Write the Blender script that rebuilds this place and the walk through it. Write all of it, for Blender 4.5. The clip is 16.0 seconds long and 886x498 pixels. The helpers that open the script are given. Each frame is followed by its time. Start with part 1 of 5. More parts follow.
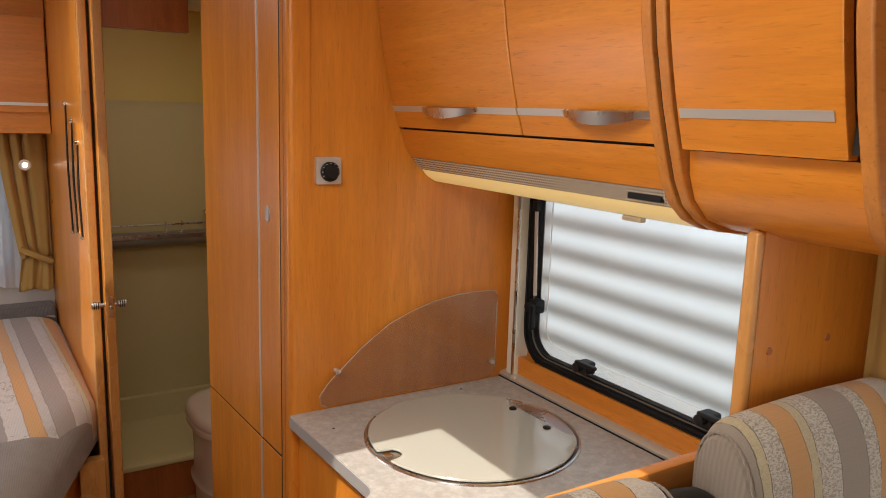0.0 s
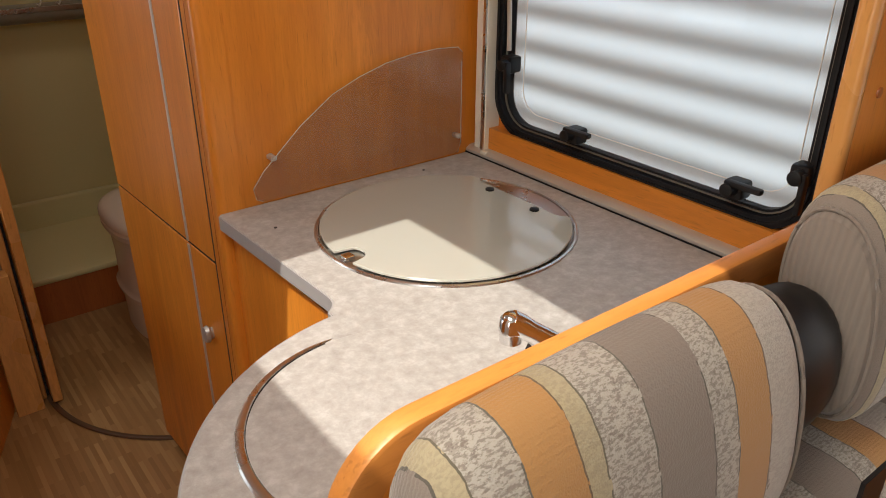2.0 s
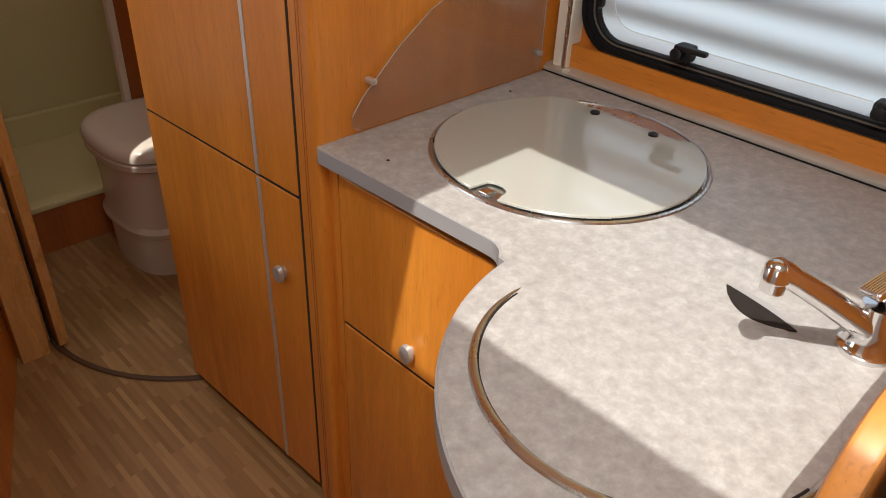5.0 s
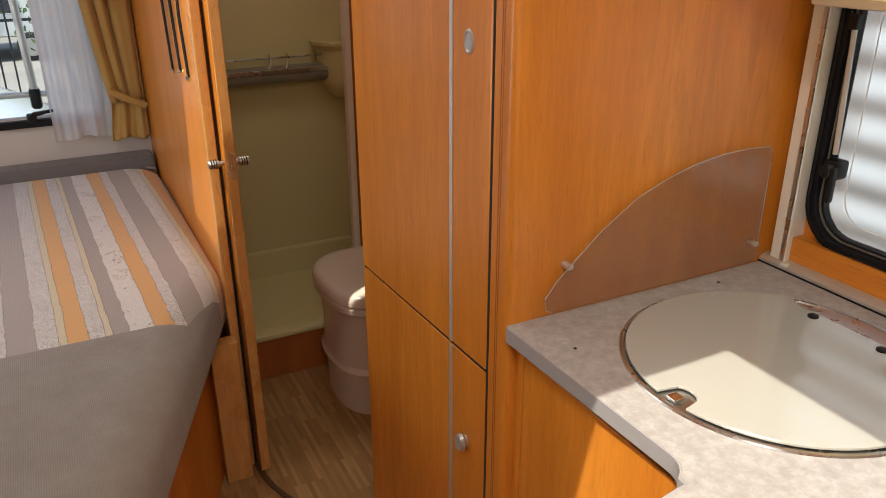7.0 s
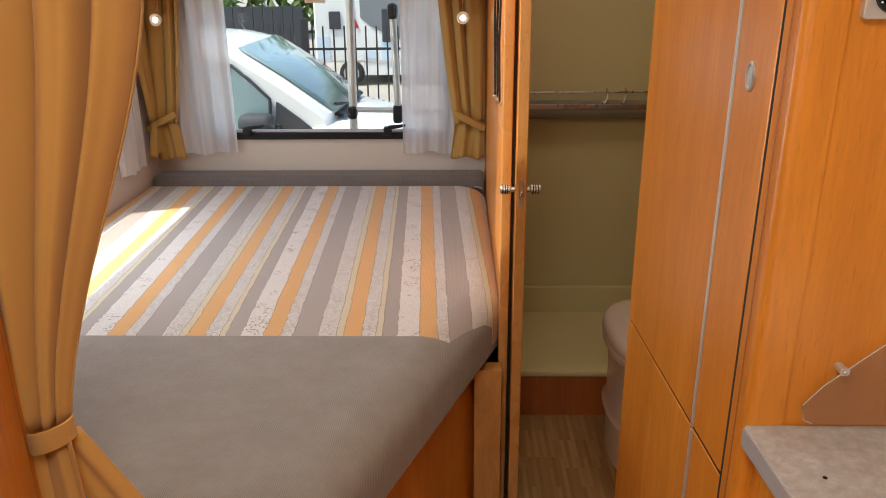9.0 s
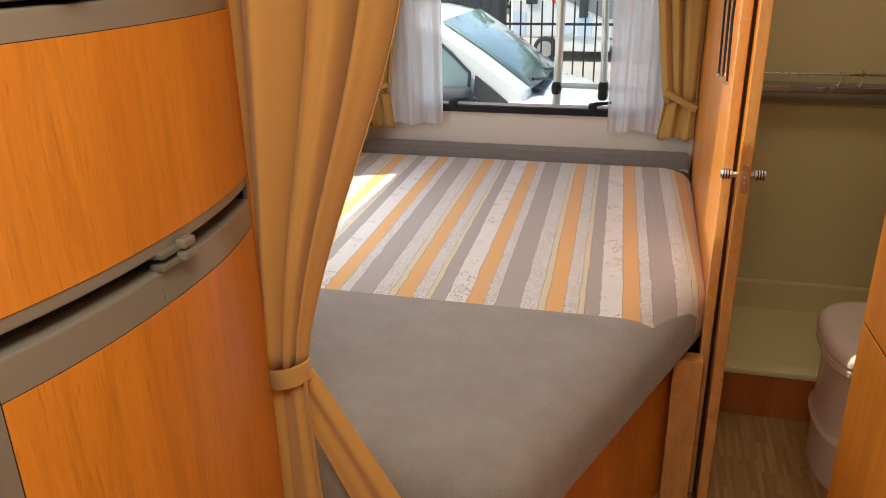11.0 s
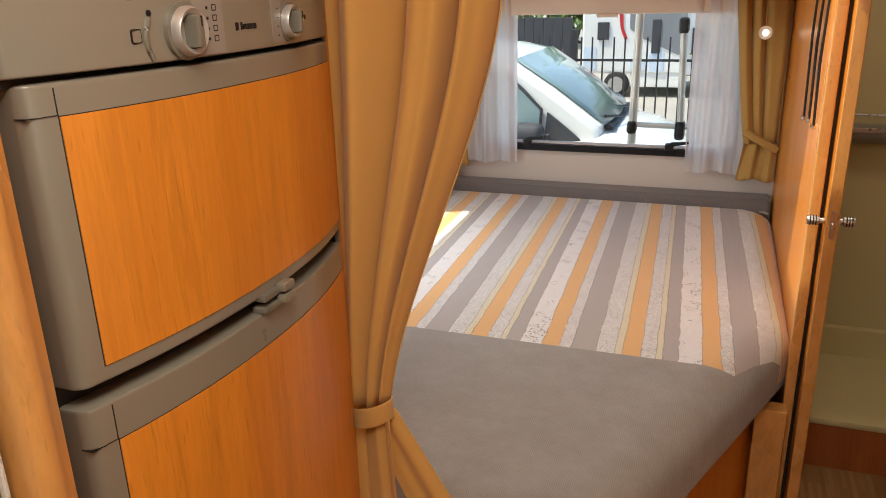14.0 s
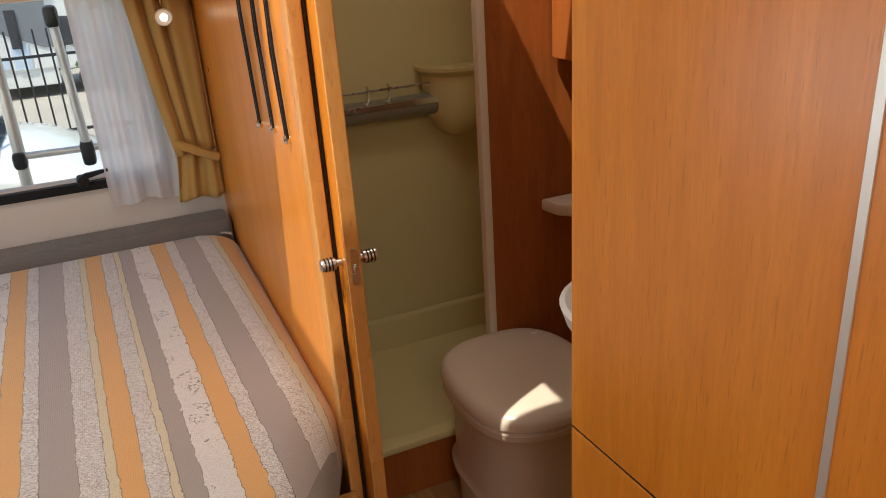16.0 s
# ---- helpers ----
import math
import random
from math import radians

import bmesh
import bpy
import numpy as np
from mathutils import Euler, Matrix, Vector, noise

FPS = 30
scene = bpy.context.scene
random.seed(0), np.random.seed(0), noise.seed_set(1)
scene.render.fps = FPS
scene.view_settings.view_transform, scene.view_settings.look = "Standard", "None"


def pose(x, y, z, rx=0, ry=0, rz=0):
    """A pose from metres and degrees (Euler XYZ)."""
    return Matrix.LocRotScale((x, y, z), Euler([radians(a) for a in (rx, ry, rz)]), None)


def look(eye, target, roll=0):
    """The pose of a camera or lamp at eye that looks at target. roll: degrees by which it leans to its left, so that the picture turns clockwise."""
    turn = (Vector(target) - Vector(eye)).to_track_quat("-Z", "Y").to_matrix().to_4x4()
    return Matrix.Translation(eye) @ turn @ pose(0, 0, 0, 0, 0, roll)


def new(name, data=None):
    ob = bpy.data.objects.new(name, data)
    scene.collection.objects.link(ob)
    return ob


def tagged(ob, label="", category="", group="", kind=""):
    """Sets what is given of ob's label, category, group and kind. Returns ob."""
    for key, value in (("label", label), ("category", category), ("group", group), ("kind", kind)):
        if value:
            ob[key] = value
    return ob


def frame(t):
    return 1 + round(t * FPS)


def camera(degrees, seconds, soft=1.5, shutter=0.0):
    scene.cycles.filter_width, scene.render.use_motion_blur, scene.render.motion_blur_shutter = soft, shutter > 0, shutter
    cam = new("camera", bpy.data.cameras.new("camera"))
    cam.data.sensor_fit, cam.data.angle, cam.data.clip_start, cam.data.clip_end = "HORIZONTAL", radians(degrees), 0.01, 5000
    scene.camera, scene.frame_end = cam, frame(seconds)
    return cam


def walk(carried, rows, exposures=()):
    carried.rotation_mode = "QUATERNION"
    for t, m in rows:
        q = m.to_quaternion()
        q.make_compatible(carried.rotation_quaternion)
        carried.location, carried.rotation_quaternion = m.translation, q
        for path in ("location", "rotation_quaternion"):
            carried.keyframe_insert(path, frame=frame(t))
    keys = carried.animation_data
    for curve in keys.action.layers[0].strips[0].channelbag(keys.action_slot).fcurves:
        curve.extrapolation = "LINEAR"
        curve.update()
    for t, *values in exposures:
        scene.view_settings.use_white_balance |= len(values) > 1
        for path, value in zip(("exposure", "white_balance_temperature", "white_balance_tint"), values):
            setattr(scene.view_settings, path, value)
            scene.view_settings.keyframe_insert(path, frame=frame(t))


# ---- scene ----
cam = camera(60.2, 16.0, 0.95)
PATH = [
    (0, (-0.013, -0.566, 1.563), (1.032, 1.102, 1.211), 1.7),
    (0.5, (-0.008, -0.565, 1.559), (1.045, 1.083, 1.146), 1.6),
    (1, (0.011, -0.504, 1.539), (1.06, 1.105, 0.983), 1.1),
    (1.5, (0.064, -0.374, 1.494), (1.135, 1.154, 0.775), 0.5),
    (2, (0.105, -0.273, 1.448), (1.206, 1.141, 0.56), 0.3),
    (2.5, (0.038, -0.126, 1.438), (1.201, 1.145, 0.423), 0.6),
    (3, (-0.021, -0.039, 1.423), (1.209, 1.092, 0.323), 1.9),
    (3.2, (-0.029, -0.024, 1.417), (1.215, 1.059, 0.286), 2.3),
    (5.3, (-0.101, 0.025, 1.442), (1.074, 1.246, 0.381), 2.5),
    (5.5, (-0.105, 0.018, 1.448), (1.048, 1.287, 0.417), 2.1),
    (6, (-0.105, 0.009, 1.457), (0.975, 1.394, 0.501), 1.2),
    (6.5, (-0.116, 0.016, 1.471), (0.876, 1.517, 0.598), 0.4),
    (7, (-0.03, 0.028, 1.49), (0.807, 1.67, 0.714), -0.2),
    (7.3, (0.065, 0.054, 1.498), (0.724, 1.796, 0.77), -0.1),
    (7.5, (0.109, 0.055, 1.484), (0.622, 1.865, 0.805), 0.5),
    (8, (0.151, 0.07, 1.478), (0.39, 1.945, 0.825), 0.5),
    (8.2, (0.168, 0.075, 1.47), (0.324, 1.958, 0.814), 0.2),
    (10.3, (0.187, 0.087, 1.451), (-0.089, 1.928, 0.72), -0.8),
    (10.5, (0.163, 0.08, 1.453), (-0.178, 1.909, 0.72), -0.9),
    (11, (0.107, 0.068, 1.452), (-0.384, 1.864, 0.721), -1.0),
    (11.5, (0.078, 0.051, 1.458), (-0.538, 1.812, 0.736), -1.1),
    (12, (0.069, 0.045, 1.462), (-0.625, 1.783, 0.756), -1.3),
    (12.5, (0.072, 0.041, 1.472), (-0.655, 1.774, 0.787), -1.5),
    (13, (0.077, 0.043, 1.479), (-0.659, 1.781, 0.819), -1.6),
    (13.5, (0.08, 0.049, 1.477), (-0.637, 1.8, 0.828), -1.5),
    (14, (0.081, 0.049, 1.476), (-0.578, 1.822, 0.828), -1.5),
    (14.5, (0.079, 0.062, 1.475), (-0.473, 1.866, 0.812), -1.4),
    (15, (0.067, 0.22, 1.444), (-0.099, 2.075, 0.714), -0.4),
    (15.5, (-0.025, 0.475, 1.452), (0.37, 2.272, 0.67), -0.5),
    (16, (0.019, 0.737, 1.452), (0.726, 2.449, 0.698), -3.9),
]
EXPOSURE = [(0.0, 0.5, 6800, 10.0), (2.0, 0.45, 6650, 10.0), (3.0, 0.40, 6250, 9.5), (5.5, 0.45, 6250, 9.5), (7.0, 0.62, 6750, 9.5), (8.2, 0.80, 6900, 9.0), (11.0, 0.98, 7050, 9.0), (14.0, 0.92, 7050, 9.0), (15.0, 0.93, 7050, 9.0), (16.0, 0.74, 7000, 9.0)]
walk(cam, [(t, look(eye, target, roll)) for t, eye, target, roll in PATH], EXPOSURE)

# ---- world and sun ----
SUN = Vector((-0.44, -0.185, 0.879)).normalized()
world = bpy.data.worlds.new("sky")
scene.world = world
world.use_nodes = True
sky = world.node_tree.nodes.new("ShaderNodeTexSky")
sky.sky_type, sky.sun_disc = "NISHITA", False
sky.sun_elevation = math.asin(SUN.z)
sky.sun_rotation = math.atan2(SUN.x, SUN.y)
world.node_tree.links.new(sky.outputs["Color"], world.node_tree.nodes["Background"].inputs["Color"])
world.node_tree.nodes["Background"].inputs["Strength"].default_value = 0.15
lamp_data = bpy.data.lights.new("sun", "SUN")
lamp_data.energy, lamp_data.angle, lamp_data.color = 3.4, radians(0.5), (1.0, 0.95, 0.86)
sun = new("sun", lamp_data)
sun.matrix_world = look(SUN * 30, (0, 0, 0))


def window_light(name, x, y, z, w, h, target, watts):
    """An area lamp added to strengthen the sky light through an opening."""
    d = bpy.data.lights.new(name, "AREA")
    d.shape, d.size, d.size_y, d.energy, d.color = "RECTANGLE", w, h, watts, (1.0, 0.93, 0.83)
    ob = new(name, d)
    ob.matrix_world = look((x, y, z), target)
    return ob


# added fill from the unseen front and left, placed to brighten the kitchen
window_light("front_fill", 0.05, -2.46, 1.32, 1.9, 0.72, (0.05, 0, 1.25), 0.8)
window_light("entrance_fill", -1.07, -0.58, 1.3, 0.72, 0.66, (0, -0.25, 1.2), 5.2)
window_light("bench_window_sky", 1.15, -0.63, 1.2, 1.0, 0.48, (0, -0.5, 1.1), 0.6)
window_light("front_hatch_sky", 0.055, 0.13, 1.975, 0.38, 0.66, (0.055, 0.13, 0), 7.0)
window_light("bed_hatch_sky", -0.16, 1.865, 1.975, 0.40, 0.33, (-0.16, 1.865, 0), 3.3).data.color = (0.95, 0.97, 1.0)
# added fill under an unseen opening, placed to brighten toilet and panel
window_light("washroom_fill", 0.72, 2.33, 1.975, 0.32, 0.32, (0.72, 2.33, 0), 1.3)
window_light("side_window_sky", -1.12, 2.2, 1.0, 0.9, 0.48, (0, 2.2, 0.9), 3.4).data.color = (0.80, 0.90, 1.0)

# ---- materials ----
class Nodes:
    """A node material, written in short."""

    def __init__(self, name):
        self.mat = bpy.data.materials.new(name)
        self.mat.use_nodes = True
        self.t = self.mat.node_tree
        self.b = self.t.nodes["Principled BSDF"]
        self.out = self.t.nodes["Material Output"]

    def add(self, kind, **inputs):
        n = self.t.nodes.new("ShaderNode" + kind)
        for k, v in inputs.items():
            self.put(n, k, v)
        return n

    def put(self, n, k, v):
        sock = n.inputs[int(k[1:])] if k[0] == "i" and k[1:].isdigit() else n.inputs[k.replace("_", " ")]
        if hasattr(v, "is_output"):
            self.t.links.new(v, sock)
        else:
            sock.default_value = v

    def coords(self, scale=(1, 1, 1), turn=(0, 0, 0)):
        c = self.add("TexCoord")
        m = self.add("Mapping", Scale=scale, Rotation=[radians(a) for a in turn])
        self.put(m, "Vector", c.outputs["Object"])
        return m.outputs[0]

    def noise(self, v, scale, detail=4.0, rough=0.6, distortion=0.0):
        return self.add("TexNoise", Vector=v, Scale=scale, Detail=detail, Roughness=rough, Distortion=distortion).outputs["Fac"]

    def ramp(self, fac, stops, constant=False):
        r = self.add("ValToRGB", Fac=fac)
        e = r.color_ramp.elements
        r.color_ramp.interpolation = "CONSTANT" if constant else "LINEAR"
        while len(e) < len(stops):
            e.new(0.5)
        for el, (p, c) in zip(e, stops):
            el.position, el.color = p, (*c, 1)
        return r.outputs[0]

    def mix(self, fac, a, b, mode="MIX"):
        n = self.t.nodes.new("ShaderNodeMix")
        n.data_type, n.blend_type = "RGBA", mode
        for i, v in ((0, fac), (6, a), (7, b)):
            if hasattr(v, "is_output"):
                self.t.links.new(v, n.inputs[i])
            else:
                n.inputs[i].default_value = v if i == 0 else (*v, 1)
        return n.outputs[2]

    def math(self, op, a, b=0.0, c=0.0):
        n = self.t.nodes.new("ShaderNodeMath")
        n.operation = op
        for i, v in enumerate((a, b, c)):
            self.put(n, "i%d" % i, v)
        return n.outputs[0]

    def bump(self, height, strength=0.2, distance=0.002):
        n = self.add("Bump", Height=height, Strength=strength, Distance=distance)
        self.put(self.b, "Normal", n.outputs[0])

    def surface(self, color=None, rough=0.5, metal=0.0, **more):
        if color is not None:
            self.put(self.b, "Base Color", color if hasattr(color, "is_output") else (*color, 1))
        self.put(self.b, "Roughness", rough)
        self.put(self.b, "Metallic", metal)
        for k, v in more.items():
            self.put(self.b, k, v)
        return self.mat


def wood(name, stretch, light, dark, rough=0.32):
    """Cherry veneer; stretch: the grain's scale along x, y and z."""
    n = Nodes(name)
    v = n.coords(stretch)
    broad = n.noise(v, 1.0, 3, 0.55, 0.6)
    fine = n.noise(v, 7.0, 5, 0.7)
    pores = n.noise(v, 30.0, 2, 0.5)
    c = n.ramp(broad, [(0.3, dark), (0.5, [(a + b) / 2 for a, b in zip(light, dark)]), (0.72, light)])
    c = n.mix(n.ramp(fine, [(0.42, (0, 0, 0)), (0.62, (1, 1, 1))]), n.mix(0.32, c, [a * 0.8 for a in dark]), c)
    c = n.mix(n.math("MULTIPLY", n.ramp(pores, [(0.62, (0, 0, 0)), (0.72, (1, 1, 1))]), 0.34), c, [a * 0.45 for a in dark])
    # flame figure: clusters of darker, wavering streaks
    flame = n.noise(v, 2.6, 6, 0.62, 1.8)
    where = n.noise(n.coords([k * 0.32 for k in stretch]), 1.3, 2)
    mark = n.math("MULTIPLY", n.ramp(flame, [(0.52, (0, 0, 0)), (0.60, (1, 1, 1)), (0.70, (0, 0, 0))]), n.ramp(where, [(0.42, (0, 0, 0)), (0.62, (1, 1, 1))]))
    c = n.mix(n.math("MULTIPLY", mark, 0.34), c, [a * 0.62 for a in dark])
    fibre = n.noise(n.coords([k * 3.2 for k in stretch]), 9.0, 3, 0.6)
    c = n.mix(n.math("MULTIPLY", n.ramp(fibre, [(0.5, (0, 0, 0)), (0.7, (1, 1, 1))]), 0.22), c, [a * 0.7 for a in dark])
    stain = n.noise(n.coords(), 3.0, 2)
    n.bump(fine, 0.04, 0.001)
    return n.surface(c, n.math("MULTIPLY_ADD", stain, 0.16, rough - 0.08), Coat_Weight=0.07, Coat_Roughness=0.22)


LIGHT, DARK = (0.76, 0.284, 0.036), (0.60, 0.194, 0.020)
WOOD_Z = wood("cherry_veneer_upright", (9, 9, 0.8), LIGHT, DARK)
WOOD_Y = wood("cherry_veneer_lengthwise", (9, 0.9, 9), LIGHT, DARK)
WOOD_X = wood("cherry_veneer_crosswise", (0.9, 9, 9), LIGHT, DARK)
SOLID = wood("solid_beech_edging", (5, 5, 1.2), (0.68, 0.340, 0.105), (0.55, 0.240, 0.062), 0.28)
SOLID_X = wood("solid_beech_rail", (1.2, 6, 6), (0.66, 0.270, 0.060), (0.50, 0.175, 0.032), 0.42)
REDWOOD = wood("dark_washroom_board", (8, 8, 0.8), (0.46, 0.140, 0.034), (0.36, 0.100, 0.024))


def plain(name, color, rough=0.5, metal=0.0, spots=0.12, scale=14.0, relief=0.05, **more):
    """A plain material with faint unevenness in colour and gloss."""
    n = Nodes(name)
    v = n.coords()
    a, b = n.noise(v, scale, 4), n.noise(v, scale * 9, 3)
    c = n.mix(n.math("MULTIPLY", a, spots * 2), color, [k * (1 - spots) for k in color])
    n.bump(b, relief, 0.001)
    return n.surface(c, n.math("MULTIPLY_ADD", a, 0.14, rough - 0.07), metal, **more)


CHROME = plain("chrome", (0.78, 0.78, 0.78), 0.12, 1.0, 0.03)
STEEL = plain("brushed_steel", (0.60, 0.59, 0.57), 0.28, 1.0, 0.08)
ALU = plain("satin_aluminium", (0.62, 0.60, 0.57), 0.38, 0.6, 0.05)
SATIN = plain("satin_chrome", (0.52, 0.51, 0.49), 0.34, 0.6, 0.05)
BLACK = plain("black_plastic", (0.009, 0.009, 0.010), 0.45, Specular_IOR_Level=0.3)
# near-black colour that stands for deep shade in gaps, joints and hollows
GAPSHADE = plain("gap_shade", (0.012, 0.007, 0.005), 0.8)
RUBBER = plain("black_rubber", (0.010, 0.010, 0.012), 0.5, relief=0.1, Specular_IOR_Level=0.22)
CREAM = plain("cream_plastic", (0.74, 0.69, 0.60), 0.40, spots=0.06)
WHITE = plain("white_plastic", (0.78, 0.77, 0.74), 0.38, spots=0.05)
GREYPLASTIC = plain("grey_appliance_plastic", (0.235, 0.212, 0.168), 0.30, 0.15, 0.04, relief=0.0, Coat_Weight=0.3, Coat_Roughness=0.15)
LABELGREY = plain("pinkish_grey_label", (0.27, 0.235, 0.205), 0.4)
GREYDARK = plain("grey_appliance_trim", (0.185, 0.168, 0.135), 0.33, 0.2, 0.05)
WASH = plain("cream_washroom_plastic", (0.63, 0.55, 0.28), 0.45, spots=0.08, scale=4)
YELLOW = plain("yellow_washroom_panel", (0.74, 0.57, 0.17), 0.5, spots=0.06, scale=4)
TOILET = plain("beige_toilet_plastic", (0.66, 0.565, 0.47), 0.24, spots=0.02, relief=0.01)
CEIL = plain("ceiling_board", (0.78, 0.76, 0.72), 0.7, spots=0.05)
DIFFUSER = plain("lamp_diffuser", (0.86, 0.68, 0.32), 0.35, spots=0.03, Emission_Color=(1.0, 0.74, 0.30, 1), Emission_Strength=0.22)
WALLCLOTH = plain("beige_wall_covering", (0.60, 0.54, 0.48), 0.75, spots=0.06, scale=30, relief=0.25)
FENCE = plain("black_painted_iron", (0.02, 0.02, 0.022), 0.5)
PAINT = plain("white_car_paint", (0.86, 0.85, 0.80), 0.18, spots=0.03, scale=2, Coat_Weight=0.6)
TYRE = plain("tyre_rubber", (0.03, 0.03, 0.03), 0.8)
# white siding; the blue of the sky light is mixed into its colour
SIDING = plain("sky_tinted_white_siding", (0.62, 0.72, 0.82), 0.45, spots=0.06, scale=2)
REDPAINT = plain("red_stripe", (0.55, 0.03, 0.03), 0.4)
RVGREY = plain("grey_motorhome_panel", (0.22, 0.23, 0.24), 0.4, spots=0.05, scale=2)
SLATE = plain("dark_board_fence", (0.05, 0.052, 0.058), 0.7)
THRESHOLD = plain("dark_brown_threshold", (0.085, 0.040, 0.018), 0.45)
BARK = plain("bark", (0.14, 0.10, 0.07), 0.9)
LEAF = plain("leaf", (0.09, 0.16, 0.035), 0.55)


def laminate():
    n = Nodes("mottled_worktop_laminate")
    v = n.coords()
    cloud = n.noise(v, 55, 6, 0.72, 0.15)
    fine = n.noise(v, 170, 4, 0.75)
    c = n.ramp(cloud, [(0.30, (0.300, 0.280, 0.262)), (0.5, (0.385, 0.366, 0.347)), (0.70, (0.50, 0.488, 0.470))])
    c = n.mix(n.math("MULTIPLY", fine, 0.30), c, (0.30, 0.275, 0.255))
    n.bump(n.math("ADD", fine, n.math("MULTIPLY", n.noise(v, 60, 3), 2.0)), 0.10, 0.0010)
    return n.surface(c, 0.42)


LAMINATE = laminate()
LAMEDGE = plain("grey_laminate_edge", (0.33, 0.32, 0.32), 0.45, spots=0.06, scale=40)
LID = plain("cream_glass_lid", (0.43, 0.43, 0.385), 0.06, spots=0.02, relief=0.0, Coat_Weight=0.5, Coat_Roughness=0.03)


def vinyl():
    n = Nodes("strip_pattern_vinyl")
    v = n.coords((1, 1, 1), (0, 0, 90))
    b = n.add("TexBrick", Vector=v, Color1=(0.0, 0.0, 0.0, 1), Color2=(1, 1, 1, 1), Mortar=(0.4, 0.4, 0.4, 1), Scale=1.0, Mortar_Size=0.0004, Bias=0.0, Brick_Width=0.15, Row_Height=0.0125)
    b.offset, b.offset_frequency = 0.37, 2
    grain = n.noise(n.coords((60, 4, 60)), 1.0, 5, 0.65)
    c = n.ramp(b.outputs["Color"], [(0.0, (0.27, 0.140, 0.050)), (0.5, (0.36, 0.195, 0.075)), (1.0, (0.46, 0.275, 0.115))])
    c = n.mix(n.math("MULTIPLY", grain, 0.45), c, (0.19, 0.095, 0.035))
    n.bump(grain, 0.08, 0.001)
    return n.surface(c, n.math("MULTIPLY_ADD", grain, 0.15, 0.30))


VINYL = vinyl()
# stripes of the upholstery, in metres across one repeat
STRIPES = [(0.054, "w"), (0.044, "o"), (0.029, "d"), (0.061, "g"), (0.045, "d"), (0.018, "y"), (0.043, "o"), (0.035, "d"), (0.016, "y"), (0.036, "g")]
REPEAT = sum(w for w, k in STRIPES)
TONE = {"w": (0.75, 0.73, 0.70), "o": (0.71, 0.385, 0.130), "d": (0.72, 0.71, 0.68), "g": (0.37, 0.325, 0.300), "y": (0.68, 0.61, 0.42)}


def striped(name, shift, ribs, mask=None, way=1.0, skew=0.0, shade_tone=1.0):
    """Woven stripes across x with ragged seams; mask(n) gives where they end and the plain rib cloth begins."""
    n = Nodes(name)
    c = n.add("TexCoord").outputs["Object"]
    xyz = n.add("SeparateXYZ", Vector=c)
    ragged = 1.0 if mask else 0.35
    wob = n.noise(c, 34, 4, 0.7)
    x = n.math("ADD", n.math("ADD", n.math("MULTIPLY", xyz.outputs[0], way), n.math("MULTIPLY", xyz.outputs[1], skew)), n.math("MULTIPLY_ADD", wob, 0.017 * ragged, -0.0085 * ragged - shift))
    f = n.math("FRACT", n.math("DIVIDE", x, REPEAT))
    stops, at = [], 0.0
    for w, k in STRIPES:
        stops.append((at / REPEAT, TONE[k]))
        at += w
    col = n.ramp(f, stops, True)
    dots = []
    at = 0.0
    for w, k in STRIPES:
        dots.append((at / REPEAT, (1, 1, 1) if k == "d" else ((0.35,) * 3 if k in "wy" else (0, 0, 0))))
        at += w
    weave = n.add("TexVoronoi", Vector=c, Scale=640.0).outputs["Distance"]
    thread = n.noise(n.coords((190, 430, 430)), 1.0, 3, 0.7)
    speck = n.ramp(thread, [(0.47, (0, 0, 0)), (0.56, (1, 1, 1))])
    col = n.mix(n.math("MULTIPLY", n.math("MULTIPLY", speck, n.ramp(f, dots, True)), 0.62), col, (0.23, 0.19, 0.165))
    # a broken dark thread where two stripes meet
    seam, at = [], 0.0
    for w, k in STRIPES:
        seam += [(at / REPEAT, (1, 1, 1)), ((at + 0.0014) / REPEAT, (0, 0, 0))]
        at += w
    broken = n.math("GREATER_THAN", n.noise(c, 38, 2), 0.40)
    col = n.mix(n.math("MULTIPLY", n.math("MULTIPLY", n.ramp(f, seam, True), broken), 0.8), col, (0.10, 0.10, 0.08))
    # small dark woven ornaments in the white stripe
    spot, at = [], 0.0
    for w, k in STRIPES:
        spot.append((at / REPEAT, (1, 1, 1) if k == "w" else ((0.4,) * 3 if k == "d" else (0, 0, 0))))
        at += w
    orn = n.math("MULTIPLY", n.math("GREATER_THAN", n.noise(c, 150, 3), 0.56), n.math("GREATER_THAN", n.noise(c, 16, 2), 0.57))
    col = n.mix(n.math("MULTIPLY", n.math("MULTIPLY", orn, n.ramp(f, spot, True)), 0.75), col, (0.16, 0.12, 0.09))
    off = n.noise(c, 120, 2)
    grime = n.noise(c, 9, 4)
    rib = n.add("TexWave", Vector=c, Scale=ribs, Distortion=0.6)
    rib.inputs["Detail"].default_value = 1.0
    rib.bands_direction = "X" if mask else "Y"
    worn = n.ramp(n.noise(c, 11, 6, 0.75), [(0.35, (0, 0, 0)), (0.65, (1, 1, 1))])
    cloth = n.mix(n.math("MULTIPLY_ADD", worn, 0.35, n.math("MULTIPLY", rib.outputs["Fac"], 0.34)), (0.295, 0.272, 0.242), (0.165, 0.138, 0.120))
    if mask:
        col = n.mix(mask(n, xyz), cloth, col)
    col = n.mix(n.math("MULTIPLY", grime, 0.18), col, (0.30, 0.26, 0.22))
    # below 1.0 the dimmer, warmer light at the bench is multiplied into the colour
    if shade_tone < 1.0:
        col = n.mix(1.0, col, (shade_tone, shade_tone * 0.95, shade_tone * 0.86), "MULTIPLY")
